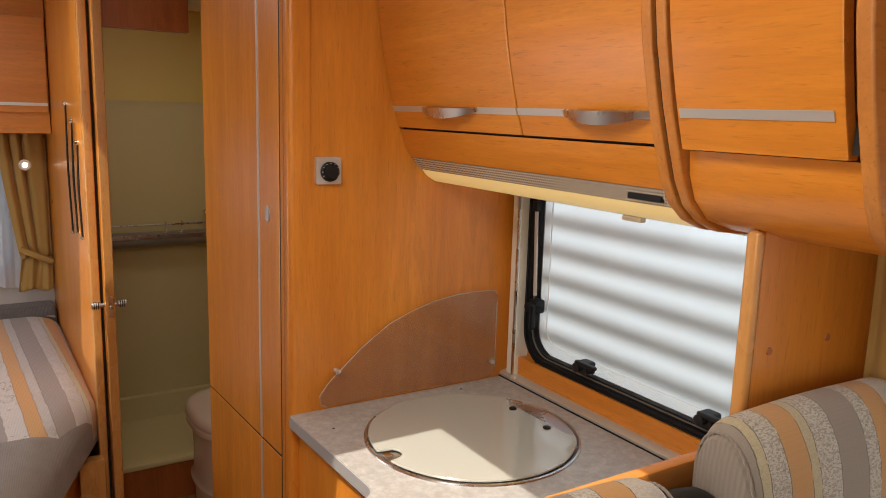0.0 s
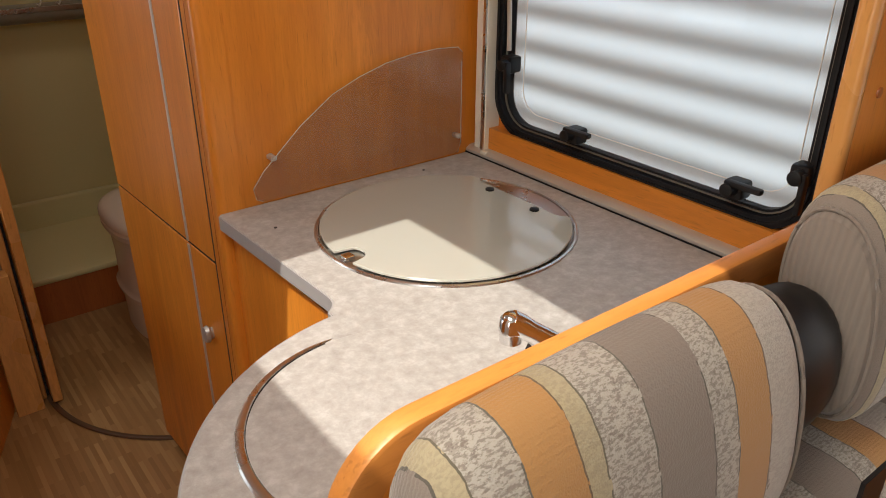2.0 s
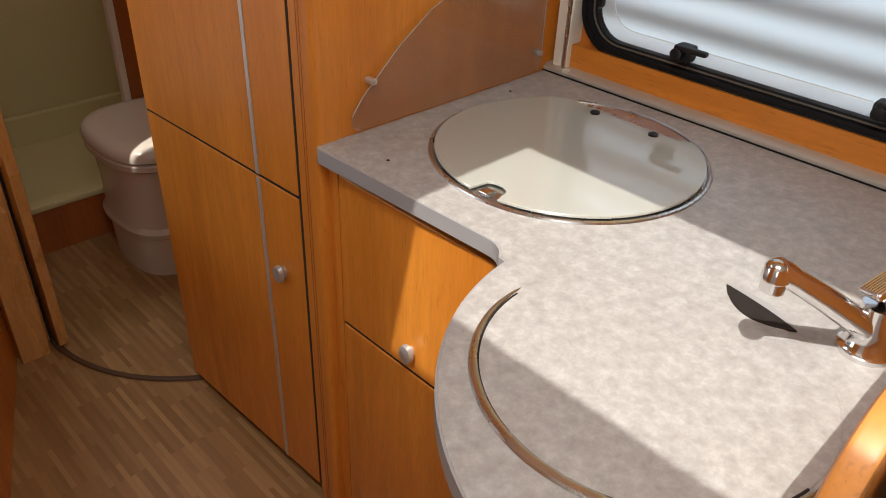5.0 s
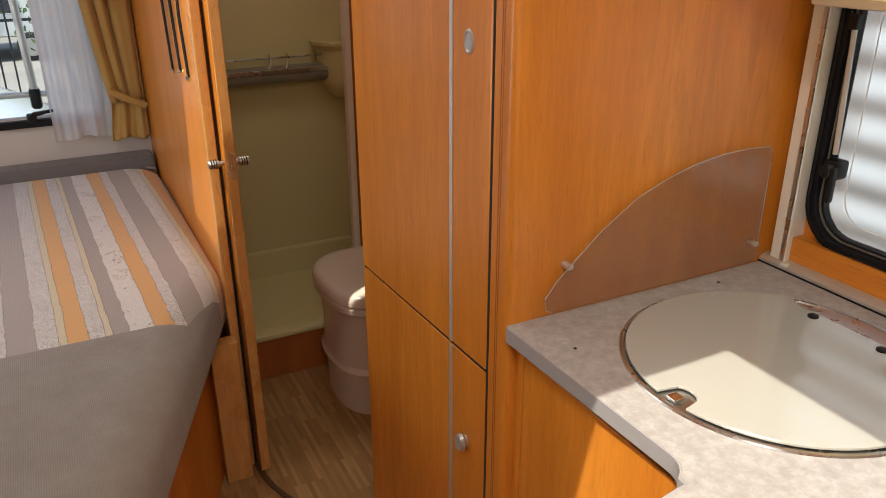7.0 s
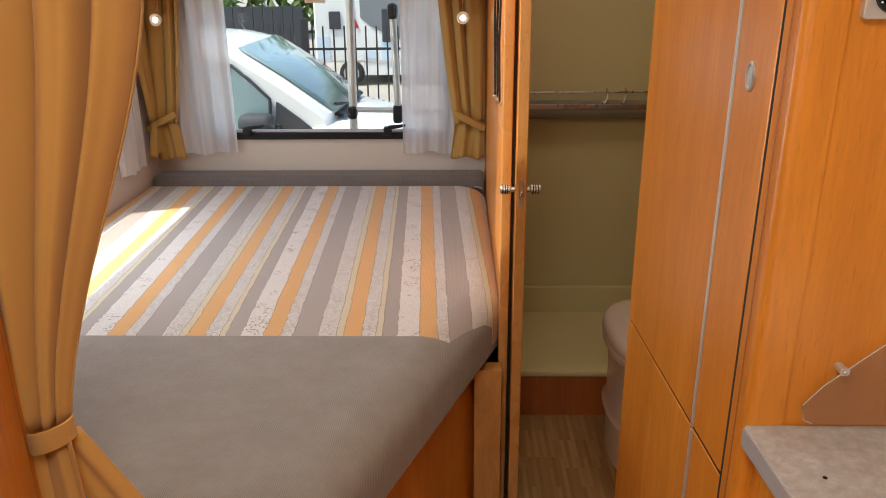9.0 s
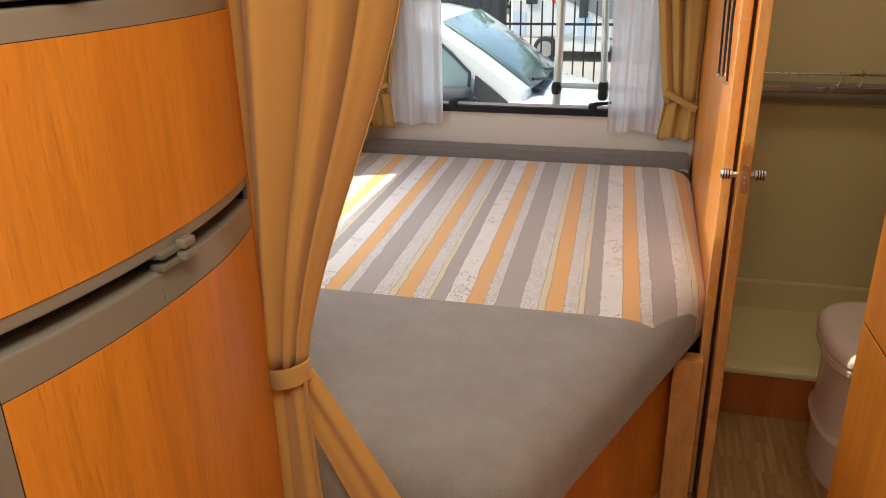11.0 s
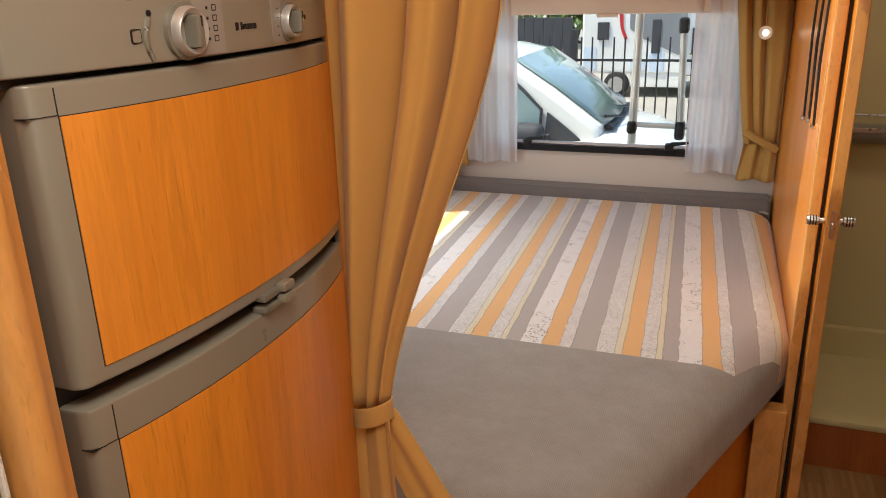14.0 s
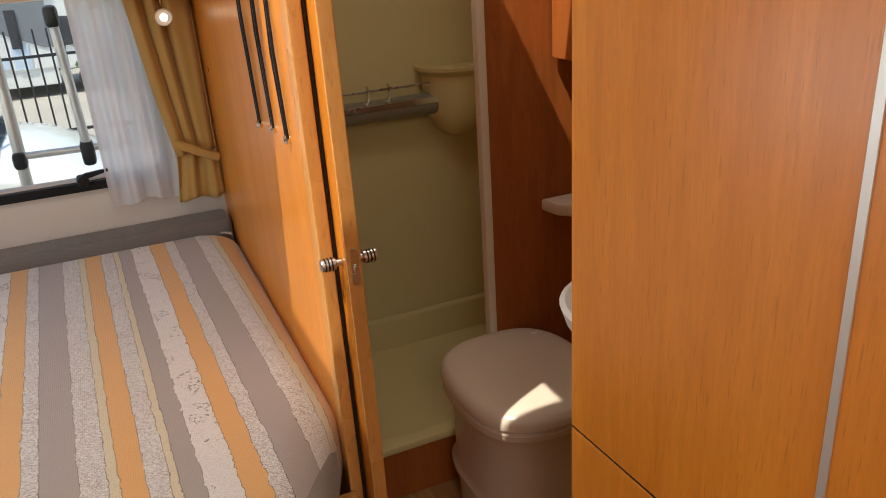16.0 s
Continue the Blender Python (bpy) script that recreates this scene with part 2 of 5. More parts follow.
    n.bump(n.math("ADD", n.math("MULTIPLY", rib.outputs["Fac"], 0.5), n.math("ADD", weave, off)), 0.32, 0.0014)
    return n.surface(col, 0.9, Sheen_Weight=0.25, Sheen_Roughness=0.5)


def ribcloth(name, direction="X", scale=38.0, color=(0.33, 0.283, 0.25)):
    n = Nodes(name)
    c = n.coords()
    rib = n.add("TexWave", Vector=c, Scale=scale, Distortion=0.8)
    rib.bands_direction = direction
    grime = n.noise(c, 8, 4)
    col = n.mix(n.math("MULTIPLY", rib.outputs["Fac"], 0.35), color, [k * 0.7 for k in color])
    col = n.mix(n.math("MULTIPLY", grime, 0.2), col, [k * 0.8 for k in color])
    n.bump(rib.outputs["Fac"], 0.5, 0.0016)
    return n.surface(col, 0.92, Sheen_Weight=0.25)


RIB = ribcloth("grey_corduroy")
RIB_Z = ribcloth("grey_corduroy_drum", "Y", 46.0, (0.235, 0.192, 0.158))
# grey cloth, darkened for the band of shadow along the rear wall
GREYCUSHION = ribcloth("shaded_headboard_cloth", "X", 60.0, (0.165, 0.148, 0.141))
WHITECLOTH = ribcloth("white_rib_cloth", "Y", 130.0, (0.60, 0.57, 0.52))


def curtain_cloth(name, color, sheer=0.0, weave=700.0):
    n = Nodes(name)
    c = n.coords()
    a = n.noise(c, 7, 3)
    w = n.noise(c, weave, 2)
    col = n.mix(n.math("MULTIPLY", a, 0.25), color, [k * 0.82 for k in color])
    n.bump(w, 0.15, 0.0006)
    n.surface(col, 0.85, Sheen_Weight=0.3)
    tr = n.add("BsdfTranslucent", Color=(*color, 1))
    m = n.add("MixShader", Fac=0.35 if not sheer else 0.5)
    n.t.links.new(n.b.outputs[0], m.inputs[1])
    n.t.links.new(tr.outputs[0], m.inputs[2])
    last = m.outputs[0]
    if sheer:
        clear = n.add("BsdfTransparent")
        m2 = n.add("MixShader", Fac=n.math("MULTIPLY_ADD", w, 0.2, sheer - 0.1))
        n.t.links.new(last, m2.inputs[1])
        n.t.links.new(clear.outputs[0], m2.inputs[2])
        last = m2.outputs[0]
    n.t.links.new(last, n.out.inputs[0])
    return n.mat


TAN = curtain_cloth("tan_curtain_cloth", (0.73, 0.43, 0.125))
TANWINDOW = curtain_cloth("tan_window_curtain_cloth", (0.60, 0.375, 0.110))
SHEER = curtain_cloth("white_voile", (0.86, 0.86, 0.88), 0.13)


def pane_glass(name, tint=(1, 1, 1), gloss=0.08, rough=0.02, veil=0.0):
    """Thin sheet: clear, with a glossy face and, for frosted sheet, a light veil."""
    n = Nodes(name)
    clear = n.add("BsdfTransparent", Color=(*tint, 1))
    shine = n.add("BsdfGlossy", Roughness=rough)
    fr = n.add("LayerWeight", Blend=0.5)
    edge = n.math("POWER", fr.outputs["Facing"], 4.0)
    m = n.add("MixShader", Fac=n.math("MULTIPLY_ADD", edge, 0.6, gloss * 0.5))
    n.t.links.new(clear.outputs[0], m.inputs[1])
    n.t.links.new(shine.outputs[0], m.inputs[2])
    last = m.outputs[0]
    if veil:
        d = n.add("BsdfDiffuse", Color=(0.42, 0.35, 0.27, 1))
        m2 = n.add("MixShader", Fac=veil)
        n.t.links.new(last, m2.inputs[1])
        n.t.links.new(d.outputs[0], m2.inputs[2])
        last = m2.outputs[0]
    n.t.links.new(last, n.out.inputs[0])
    return n.mat


GLASS = pane_glass("window_pane", (0.93, 0.96, 0.97), 0.02)
SPLASH = pane_glass("smoky_acrylic", (0.93, 0.915, 0.895), 0.05, 0.06, 0.12)


def grille():
    """Perforated strip: round holes in rows."""
    n = Nodes("perforated_grille")
    c = n.add("TexCoord").outputs["Object"]
    xyz = n.add("SeparateXYZ", Vector=c)
    row = n.math("DIVIDE", xyz.outputs[2], 0.0052)
    col_shift = n.math("MULTIPLY", n.math("MODULO", n.math("FLOOR", row), 2.0), 0.5)
    u = n.math("ADD", n.math("DIVIDE", xyz.outputs[1], 0.006), col_shift)
    du = n.math("SUBTRACT", n.math("FRACT", u), 0.5)
    dv = n.math("SUBTRACT", n.math("FRACT", row), 0.5)
    r = n.math("ADD", n.math("MULTIPLY", du, du), n.math("MULTIPLY", dv, dv))
    hole = n.math("LESS_THAN", r, 0.10)
    return n.surface(n.mix(hole, (0.66, 0.58, 0.47), (0.06, 0.045, 0.03)), 0.45, 0.1)


GRILLE = grille()


def dotted():
    """Clear sheet printed with small dark dots."""
    n = Nodes("dotted_pane_border")
    xyz = n.add("SeparateXYZ", Vector=n.coords((1, 1, 1), (45, 0, 0)))
    du = n.math("SUBTRACT", n.math("FRACT", n.math("DIVIDE", xyz.outputs[1], 0.0032)), 0.5)
    dv = n.math("SUBTRACT", n.math("FRACT", n.math("DIVIDE", xyz.outputs[2], 0.0032)), 0.5)
    r = n.math("ADD", n.math("MULTIPLY", du, du), n.math("MULTIPLY", dv, dv))
    n.surface((0.62, 0.62, 0.63), 0.5)
    n.put(n.b, "Alpha", n.math("MULTIPLY", n.math("LESS_THAN", r, 0.075), 0.85))
    return n.mat


DOTTED = dotted()


def ground_material():
    n = Nodes("pale_gravel_ground")
    v = n.coords()
    a, b = n.noise(v, 0.6, 4), n.noise(v, 60, 3)
    c = n.ramp(a, [(0.3, (0.36, 0.33, 0.28)), (0.7, (0.46, 0.43, 0.38))])
    c = n.mix(n.math("MULTIPLY", b, 0.5), c, (0.22, 0.21, 0.19))
    n.bump(b, 0.4, 0.01)
    return n.surface(c, 0.9)


GROUND = ground_material()


def glow(name, color, strength):
    n = Nodes(name)
    return n.surface(color, 0.4, Emission_Color=(*color, 1), Emission_Strength=strength)


BULB = glow("lit_reading_bulb", (1.0, 0.86, 0.66), 4.0)

# ---- shape helpers ----
ORIGIN = {}


def box(bm, x0, x1, y0, y1, z0, z1, bevel=0.0, segments=2):
    """A box, its edges rounded by bevel."""
    vs = bmesh.ops.create_cube(bm, size=1.0)["verts"]
    bmesh.ops.scale(bm, vec=(x1 - x0, y1 - y0, z1 - z0), verts=vs)
    bmesh.ops.translate(bm, vec=((x0 + x1) / 2, (y0 + y1) / 2, (z0 + z1) / 2), verts=vs)
    if bevel:
        es = list({e for v in vs for e in v.link_edges})
        bmesh.ops.bevel(bm, geom=es, offset=bevel, segments=segments, profile=0.5, affect="EDGES")
    return bm


def boxed(*args, **kw):
    return box(bmesh.new(), *args, **kw)


def prism(bm, outline, axis, a, b, bevel=0.0, segments=2):
    """An outline (in the two axes that follow) pushed from a to b along axis x, y or z."""
    def place(u, v, w):
        return {"x": (w, u, v), "y": (u, w, v), "z": (u, v, w)}[axis]
    lo = [bm.verts.new(place(u, v, a)) for u, v in outline]
    hi = [bm.verts.new(place(u, v, b)) for u, v in outline]
    n = len(outline)
    caps = [bm.faces.new(lo[::-1]), bm.faces.new(hi)]
    for i in range(n):
        bm.faces.new((lo[i], lo[(i + 1) % n], hi[(i + 1) % n], hi[i]))
    bmesh.ops.recalc_face_normals(bm, faces=bm.faces[:])
    if bevel:
        es = [e for f in caps for e in f.edges]
        bmesh.ops.bevel(bm, geom=es, offset=bevel, segments=segments, profile=0.5, affect="EDGES")
    return bm


def lathe(bm, profile, centre, axis="z", steps=40):
    """A profile of (radius, height) turned round an axis."""
    cx, cy, cz = centre
    rings = []
    for r, h in profile:
        ring = []
        for i in range(steps):
            a = 2 * math.pi * i / steps
            u, v = r * math.cos(a), r * math.sin(a)
            p = {"z": (u, v, h), "x": (h, u, v), "y": (u, h, v)}[axis]
            ring.append(bm.verts.new((cx + p[0], cy + p[1], cz + p[2])))
        rings.append(ring)
    for r0, r1 in zip(rings, rings[1:]):
        for i in range(steps):
            bm.faces.new((r0[i], r0[(i + 1) % steps], r1[(i + 1) % steps], r1[i]))
    for ring, (r, _) in ((rings[0], profile[0]), (rings[-1], profile[-1])):
        if r > 1e-6:
            bm.faces.new(ring)
    bmesh.ops.remove_doubles(bm, verts=bm.verts[:], dist=1e-6)
    bmesh.ops.recalc_face_normals(bm, faces=bm.faces[:])
    return bm


def tube(bm, path, radius, steps=10, closed=False, flat=1.0):
    """A round bar along a path of points; radius may be a function of the way along it."""
    pts = [Vector(p) for p in path]
    n = len(pts)
    rings = []
    for i, p in enumerate(pts):
        if closed:
            d = pts[(i + 1) % n] - pts[i - 1]
        else:
            d = pts[min(i + 1, n - 1)] - pts[max(i - 1, 0)]
        d.normalize()
        up = Vector((0, 0, 1)) if abs(d.z) < 0.95 else Vector((1, 0, 0))
        s = d.cross(up).normalized()
        u = s.cross(d)
        r = radius(i / max(n - 1, 1)) if callable(radius) else radius
        rings.append([bm.verts.new(p + s * r * math.cos(2 * math.pi * k / steps) + u * r * flat * math.sin(2 * math.pi * k / steps)) for k in range(steps)])
    last = n if closed else n - 1
    for i in range(last):
        a, b = rings[i], rings[(i + 1) % n]
        for k in range(steps):
            bm.faces.new((a[k], a[(k + 1) % steps], b[(k + 1) % steps], b[k]))
    if not closed:
        bm.faces.new(rings[0])
        bm.faces.new(rings[-1])
    bmesh.ops.recalc_face_normals(bm, faces=bm.faces[:])
    return bm


def strip(bm, section, path_at, count, closed=False):
    """Sweeps section points (given by path_at(i) as lists of places) into a closed bar."""
    rings = [[bm.verts.new(p) for p in path_at(i)] for i in range(count)]
    n = len(rings[0])
    for i in range(count if closed else count - 1):
        a, b = rings[i], rings[(i + 1) % count]
        for k in range(n):
            bm.faces.new((a[k], a[(k + 1) % n], b[(k + 1) % n], b[k]))
    if not closed:
        bm.faces.new(rings[0])
        bm.faces.new(rings[-1])
    bmesh.ops.recalc_face_normals(bm, faces=bm.faces[:])
    return bm


def arc(cx, cy, r, a0, a1, n):
    return [(cx + r * math.cos(radians(a0 + (a1 - a0) * i / n)), cy + r * math.sin(radians(a0 + (a1 - a0) * i / n))) for i in range(n + 1)]


def round_rect(u0, u1, v0, v1, r, n=6):
    """The outline of a rectangle with rounded corners."""
    return arc(u1 - r, v0 + r, r, -90, 0, n) + arc(u1 - r, v1 - r, r, 0, 90, n) + arc(u0 + r, v1 - r, r, 90, 180, n) + arc(u0 + r, v0 + r, r, 180, 270, n)


def ring_frame(bm, outer, inner, axis, a, b):
    """A frame between two outlines of as many points."""
    def place(u, v, w):
        return {"x": (w, u, v), "y": (u, w, v), "z": (u, v, w)}[axis]
    loops = [[bm.verts.new(place(u, v, w)) for u, v in o] for o, w in ((outer, a), (outer, b), (inner, b), (inner, a))]
    n = len(outer)
    for k in range(4):
        p, q = loops[k], loops[(k + 1) % 4]
        for i in range(n):
            bm.faces.new((p[i], p[(i + 1) % n], q[(i + 1) % n], q[i]))
    bmesh.ops.recalc_face_normals(bm, faces=bm.faces[:])
    return bm


def thing(name, label, category, at=(0, 0, 0), group="", kind=""):
    """A top-level thing: an Empty at its base."""
    ob = new(name)
    ob.empty_display_size = 0.05
    ob.location = at
    ORIGIN[ob] = Vector(at)
    return tagged(ob, label, category, group, kind)


def part(name, bm, material, parent=None, label="", smooth=True, solid=0.0, kind=""):
    """Links a bmesh, drawn in world places, as one mesh under a thing or a part."""
    me = bpy.data.meshes.new(name)
    o = ORIGIN[parent] if parent else Vector((0, 0, 0))
    bmesh.ops.translate(bm, vec=-o, verts=bm.verts[:])
    bm.to_mesh(me)
    bm.free()
    me.materials.append(material)
    if smooth:
        me.shade_smooth()
        me.set_sharp_from_angle(angle=radians(38))
    ob = new(name, me)
    ob.parent = parent
    ORIGIN[ob] = o
    if smooth and not solid:
        m = ob.modifiers.new("even_shading", "WEIGHTED_NORMAL")
        m.keep_sharp = True
    if solid:
        m = ob.modifiers.new("thickness", "SOLIDIFY")
        m.thickness, m.offset = solid, 0
    return tagged(ob, label, "", "", kind)


def structure(name, bm, material, label, category, smooth=False):
    ob = part(name, bm, material, None, "", smooth)
    return tagged(ob, label, category, "", "structure")


def wall(axis, a, b, u0, u1, v0, v1, holes=()):
    """A slab from a to b along axis with rectangular openings (u0, u1, v0, v1) through it."""
    us = sorted({u0, u1, *[h[i] for h in holes for i in (0, 1)]})
    vs = sorted({v0, v1, *[h[i] for h in holes for i in (2, 3)]})
    bm = bmesh.new()
    for p, q in zip(us, us[1:]):
        for r, s in zip(vs, vs[1:]):
            if any(h[0] <= p and q <= h[1] and h[2] <= r and s <= h[3] for h in holes):
                continue
            lims = {"x": (a, b, p, q, r, s), "y": (p, q, a, b, r, s), "z": (p, q, r, s, a, b)}[axis]
            box(bm, *lims)
    return bm

# ---- the shell of the vehicle ----
XL, XR, YF, YR, ROOF = -1.10, 1.17, -2.5, 3.255, 1.98
structure("floor", boxed(XL, XR, YF, YR, -0.05, 0.0), VINYL, "pale wood-strip patterned vinyl floor", "floor")
structure("wall_right", wall("x", XR, XR + 0.04, YF, YR, 0, ROOF, [(0.205, 0.940, 0.925, 1.44), (-1.15, -0.12, 0.95, 1.45)]), WOOD_Y, "wood-veneered side wall with two windows", "wall")
structure("wall_left", wall("x", XL - 0.04, XL, YF, YR, 0, ROOF, [(1.75, 2.71, 0.78, 1.26), (-1.5, -0.2, 0.95, 1.65)]), WALLCLOTH, "beige covered side wall with window", "wall")
structure("wall_rear", wall("y", YR, YR + 0.04, XL, XR, 0, ROOF, [(-0.88, 0.12, 0.835, 1.42)]), WALLCLOTH, "pale beige rear wall with window", "wall")
structure("wall_front", wall("y", YF - 0.04, YF, XL, XR, 0, ROOF, [(-0.95, 1.05, 0.95, 1.7)]), WALLCLOTH, "plain beige wall with wide window opening", "wall")
# the third opening is out of view, set where the washroom needs light
structure("ceiling", wall("z", ROOF, ROOF + 0.03, XL, XR, YF, YR, [(-0.15, 0.26, -0.145, 0.49), (-0.37, 0.05, 1.69, 2.04), (0.55, 0.90, 2.16, 2.51)]), CEIL, "white ceiling board with roof hatches", "ceiling")

# ---- tall cupboard between kitchen and washroom ----
ward = thing("tall_cupboard", "tall cherry-veneer cupboard with two doors beside the worktop", "cupboard", (0.8, 1.25, 0))
part("side_panel", boxed(0.575, XR, 0.950, 0.985, 0, ROOF), WOOD_Z, ward, "plain upright cherry panel", False)
part("back_panel", boxed(0.585, XR, 1.535, 1.555, 0, ROOF), REDWOOD, ward, "", False)
part("plinth", boxed(0.585, 0.61, 0.99, 1.52, 0, 0.03), GAPSHADE, ward, "", False)
# flush dark strip that paints the shade between post and door
part("edge_shade", boxed(0.5578, 0.586, 1.0112, 1.0172, 0.036, ROOF - 0.01), GAPSHADE, ward, "dark strip for the shade in the door gap", False)
part("inner_body", boxed(0.59, 0.61, 0.985, 1.525, 0.03, ROOF), GAPSHADE, ward, "", False)
post = prism(bmesh.new(), arc(0.564, 0.958, 0.012, 180, 270, 5) + [(0.60, 0.946), (0.60, 1.0110), (0.5585, 1.0110), (0.5570, 1.0085), (0.5570, 0.985), (0.552, 0.976)], "z", 0, ROOF)
part("corner_post", post, WOOD_Z, ward, "moulded solid wood corner post")
# thin brown strips, slightly proud, paint the moulding's shade lines
for y in (0.9745, 0.9885):
    part("groove_shade", boxed(0.5515 if y < 0.98 else 0.5565, 0.566, y, y + 0.0016, 0, ROOF), REDWOOD, ward, "thin brown strip for the shade line of the moulding", False)
SKEW = 0.022 / 0.525


def cupboard_door(name, z0, z1):
    # the front runs slightly inwards towards the washroom, with a rounded far edge
    def fx(y):
        return 0.556 - (y - 1.018) * SKEW
    outline = [(fx(1.018) + 0.006, 1.0158), (fx(1.018) + 0.0015, 1.0175), (fx(1.018), 1.0210)]
    outline += [(fx(1.54) + 0.002, 1.540), (fx(1.54) + 0.012, 1.553), (0.600, 1.555), (0.589, 1.014)]
    d = part(name, prism(bmesh.new(), outline, "z", z0, z1, 0.002), WOOD_Z, ward, "upright-grained cherry door")
    inlay = prism(bmesh.new(), [(fx(1.131) - 0.0015, 1.131), (fx(1.140) - 0.0015, 1.140), (fx(1.140) + 0.003, 1.140), (fx(1.131) + 0.003, 1.131)], "z", z0 + 0.001, z1 - 0.001)
    part("inlay", inlay, ALU, d, "thin pale metal inlay line", False)
    return d, fx


up, fx = cupboard_door("upper_door", 0.777, ROOF - 0.01)
low, fx = cupboard_door("lower_door", 0.035, 0.7705)
# black filler painted as the shadow between the two doors
part("door_gap", prism(bmesh.new(), [(fx(1.016) + 0.0022, 1.016), (fx(1.545) + 0.006, 1.545), (0.598, 1.55), (0.598, 1.016)], "z", 0.768, 0.779), GAPSHADE, ward, "", False)


def push_lock(parent, z, recessed):
    prof = [(0.0145, 0.002), (0.0145, -0.0012), (0.0125, -0.0026), (0.0105, -0.0016), (0.0098, -0.0004), (0.0, -0.0004)] if recessed else [(0.010, 0.004), (0.010, -0.003), (0.0145, -0.008), (0.013, -0.016), (0.0, -0.018)]
    bm = lathe(bmesh.new(), prof, (fx(1.082), 1.082, z), "x", 24)
    bmesh.ops.scale(bm, vec=(1, 1, 1.35), space=Matrix.Translation((0, 0, -z)), verts=bm.verts[:])
    part("push_lock", bm, SATIN, parent, "round chrome push lock")


push_lock(up, 1.328, True)
push_lock(low, 0.585, False)

thermo = thing("heater_control", "square grey heater control dial on the cherry panel", "control", (0.64, 0.95, 1.433))
part("plate", prism(bmesh.new(), round_rect(0.611, 0.669, 1.405, 1.463, 0.004), "y", 0.940, 0.951, 0.002), ALU, thermo)
part("dial_ring", lathe(bmesh.new(), [(0.021, 0.0), (0.021, -0.006), (0.018, -0.008), (0.016, -0.004)], (0.641, 0.941, 1.432), "y", 32), BLACK, thermo)
part("dial", lathe(bmesh.new(), [(0.0155, 0.0), (0.0155, -0.014), (0.013, -0.017), (0.0, -0.017)], (0.641, 0.940, 1.432), "y", 28), BLACK, thermo)
for i in range(9):
    a = radians(-30 + i * 30)
    x, z = 0.641 + 0.0185 * math.cos(a), 1.432 + 0.0185 * math.sin(a)
    part("tick", boxed(x - 0.0009, x + 0.0009, 0.9322, 0.9332, z - 0.0009, z + 0.0009), WHITE, thermo, "", False)

# ---- worktop with sink and hob lid ----
BX, BY, BR = 0.569, 0.174, 0.356
front = arc(0.520, 0.577, 0.041, 0, -62, 6) + arc(BX, BY, BR, 95, 192, 40)
outline = [(XR - 0.05, 0.948), (0.554, 0.948), (0.551, 0.943)] + [(0.561, 0.59)] + front + [(0.27, 0.080), (XR - 0.05, 0.080)]
top = thing("worktop", "mottled grey-beige laminate worktop with a rounded bay", "worktop", (0.8, 0.5, 0.87))
part("slab", prism(bmesh.new(), outline, "z", 0.872, 0.900, 0.0025, 2), LAMINATE, top)
edge_path = [(0.551, 0.942), (0.556, 0.77), (0.561, 0.59)] + front


def edge_at(i):
    x, y = edge_path[i]
    a = Vector(edge_path[min(i + 1, len(edge_path) - 1)]) - Vector(edge_path[max(i - 1, 0)])
    n = Vector((a.y, -a.x)).normalized() * -1
    return [(x + n.x * k * s, y + n.y * k * s, z) for k, z, s in ((0.002, 0.8985, -1), (0.002, 0.8735, -1), (-0.004, 0.8735, -1), (-0.004, 0.8985, -1))]


part("edge_band", strip(bmesh.new(), None, edge_at, len(edge_path)), LAMEDGE, top, "grey laminate edge band", False)
part("back_profile", prism(bmesh.new(), [(1.118, 0.900), (1.118, 0.908), (1.126, 0.914), (1.141, 0.916), (1.141, 0.900)], "y", 0.080, 0.948), ALU, top, "aluminium wall profile")
part("seal", boxed(1.1155, 1.1185, 0.080, 0.948, 0.8995, 0.9025), RUBBER, top, "black sealing strip", False)
for x, y in ((0.607, 0.837), (0.975, 0.910)):
    part("screw", lathe(bmesh.new(), [(0.0028, 0.0), (0.0026, 0.0012), (0.0, 0.0014)], (x, y, 0.8998), "z", 12), BLACK, top)

CX, CY, CR = 0.848, 0.673, 0.226
sink = thing("round_sink", "round steel sink with a cream glass lid set in the worktop", "sink", (CX, CY, 0.9))
part("rim", lathe(bmesh.new(), [(CR, 0.0005), (CR - 0.001, 0.003), (CR - 0.004, 0.0042), (CR - 0.007, 0.003), (CR - 0.008, 0.0005)], (CX, CY, 0.9), "z", 96), STEEL, sink, "polished steel rim")
part("bowl_edge", lathe(bmesh.new(), [(CR - 0.008, 0.0012), (0.0, 0.0014)], (CX, CY, 0.9), "z", 64), STEEL, sink, "brown-reflecting steel bowl edge")
lid_pts = []
for i in range(240):
    a = 2 * math.pi * i / 240
    x, y = (CR - 0.0098) * math.cos(a), (CR - 0.0098) * math.sin(a)
    cut = 0.167
    if x > cut:
        x = min(x, cut + 0.030 * max(0.0, (abs(y) - 0.105) / 0.035))
    d = math.hypot(x + 0.203, y + 0.012)
    if d < 0.026:
        x = -0.203 + math.sqrt(max(0.026 ** 2 - (y + 0.012) ** 2, 0))
    lid_pts.append((CX + x, CY + y))
part("lid", prism(bmesh.new(), lid_pts, "z", 0.9035, 0.9085, 0.001, 1), LID, sink, "glossy cream glass lid")
for y in (0.731, 0.611):
    part("lid_bumper", lathe(bmesh.new(), [(0.0085, 0.0), (0.0085, 0.003), (0.005, 0.005), (0.0, 0.005)], (0.998, y, 0.9083), "z", 20), BLACK, sink)
part("lid_catch", boxed(0.634, 0.652, 0.652, 0.670, 0.9018, 0.908, bevel=0.002), CHROME, sink)

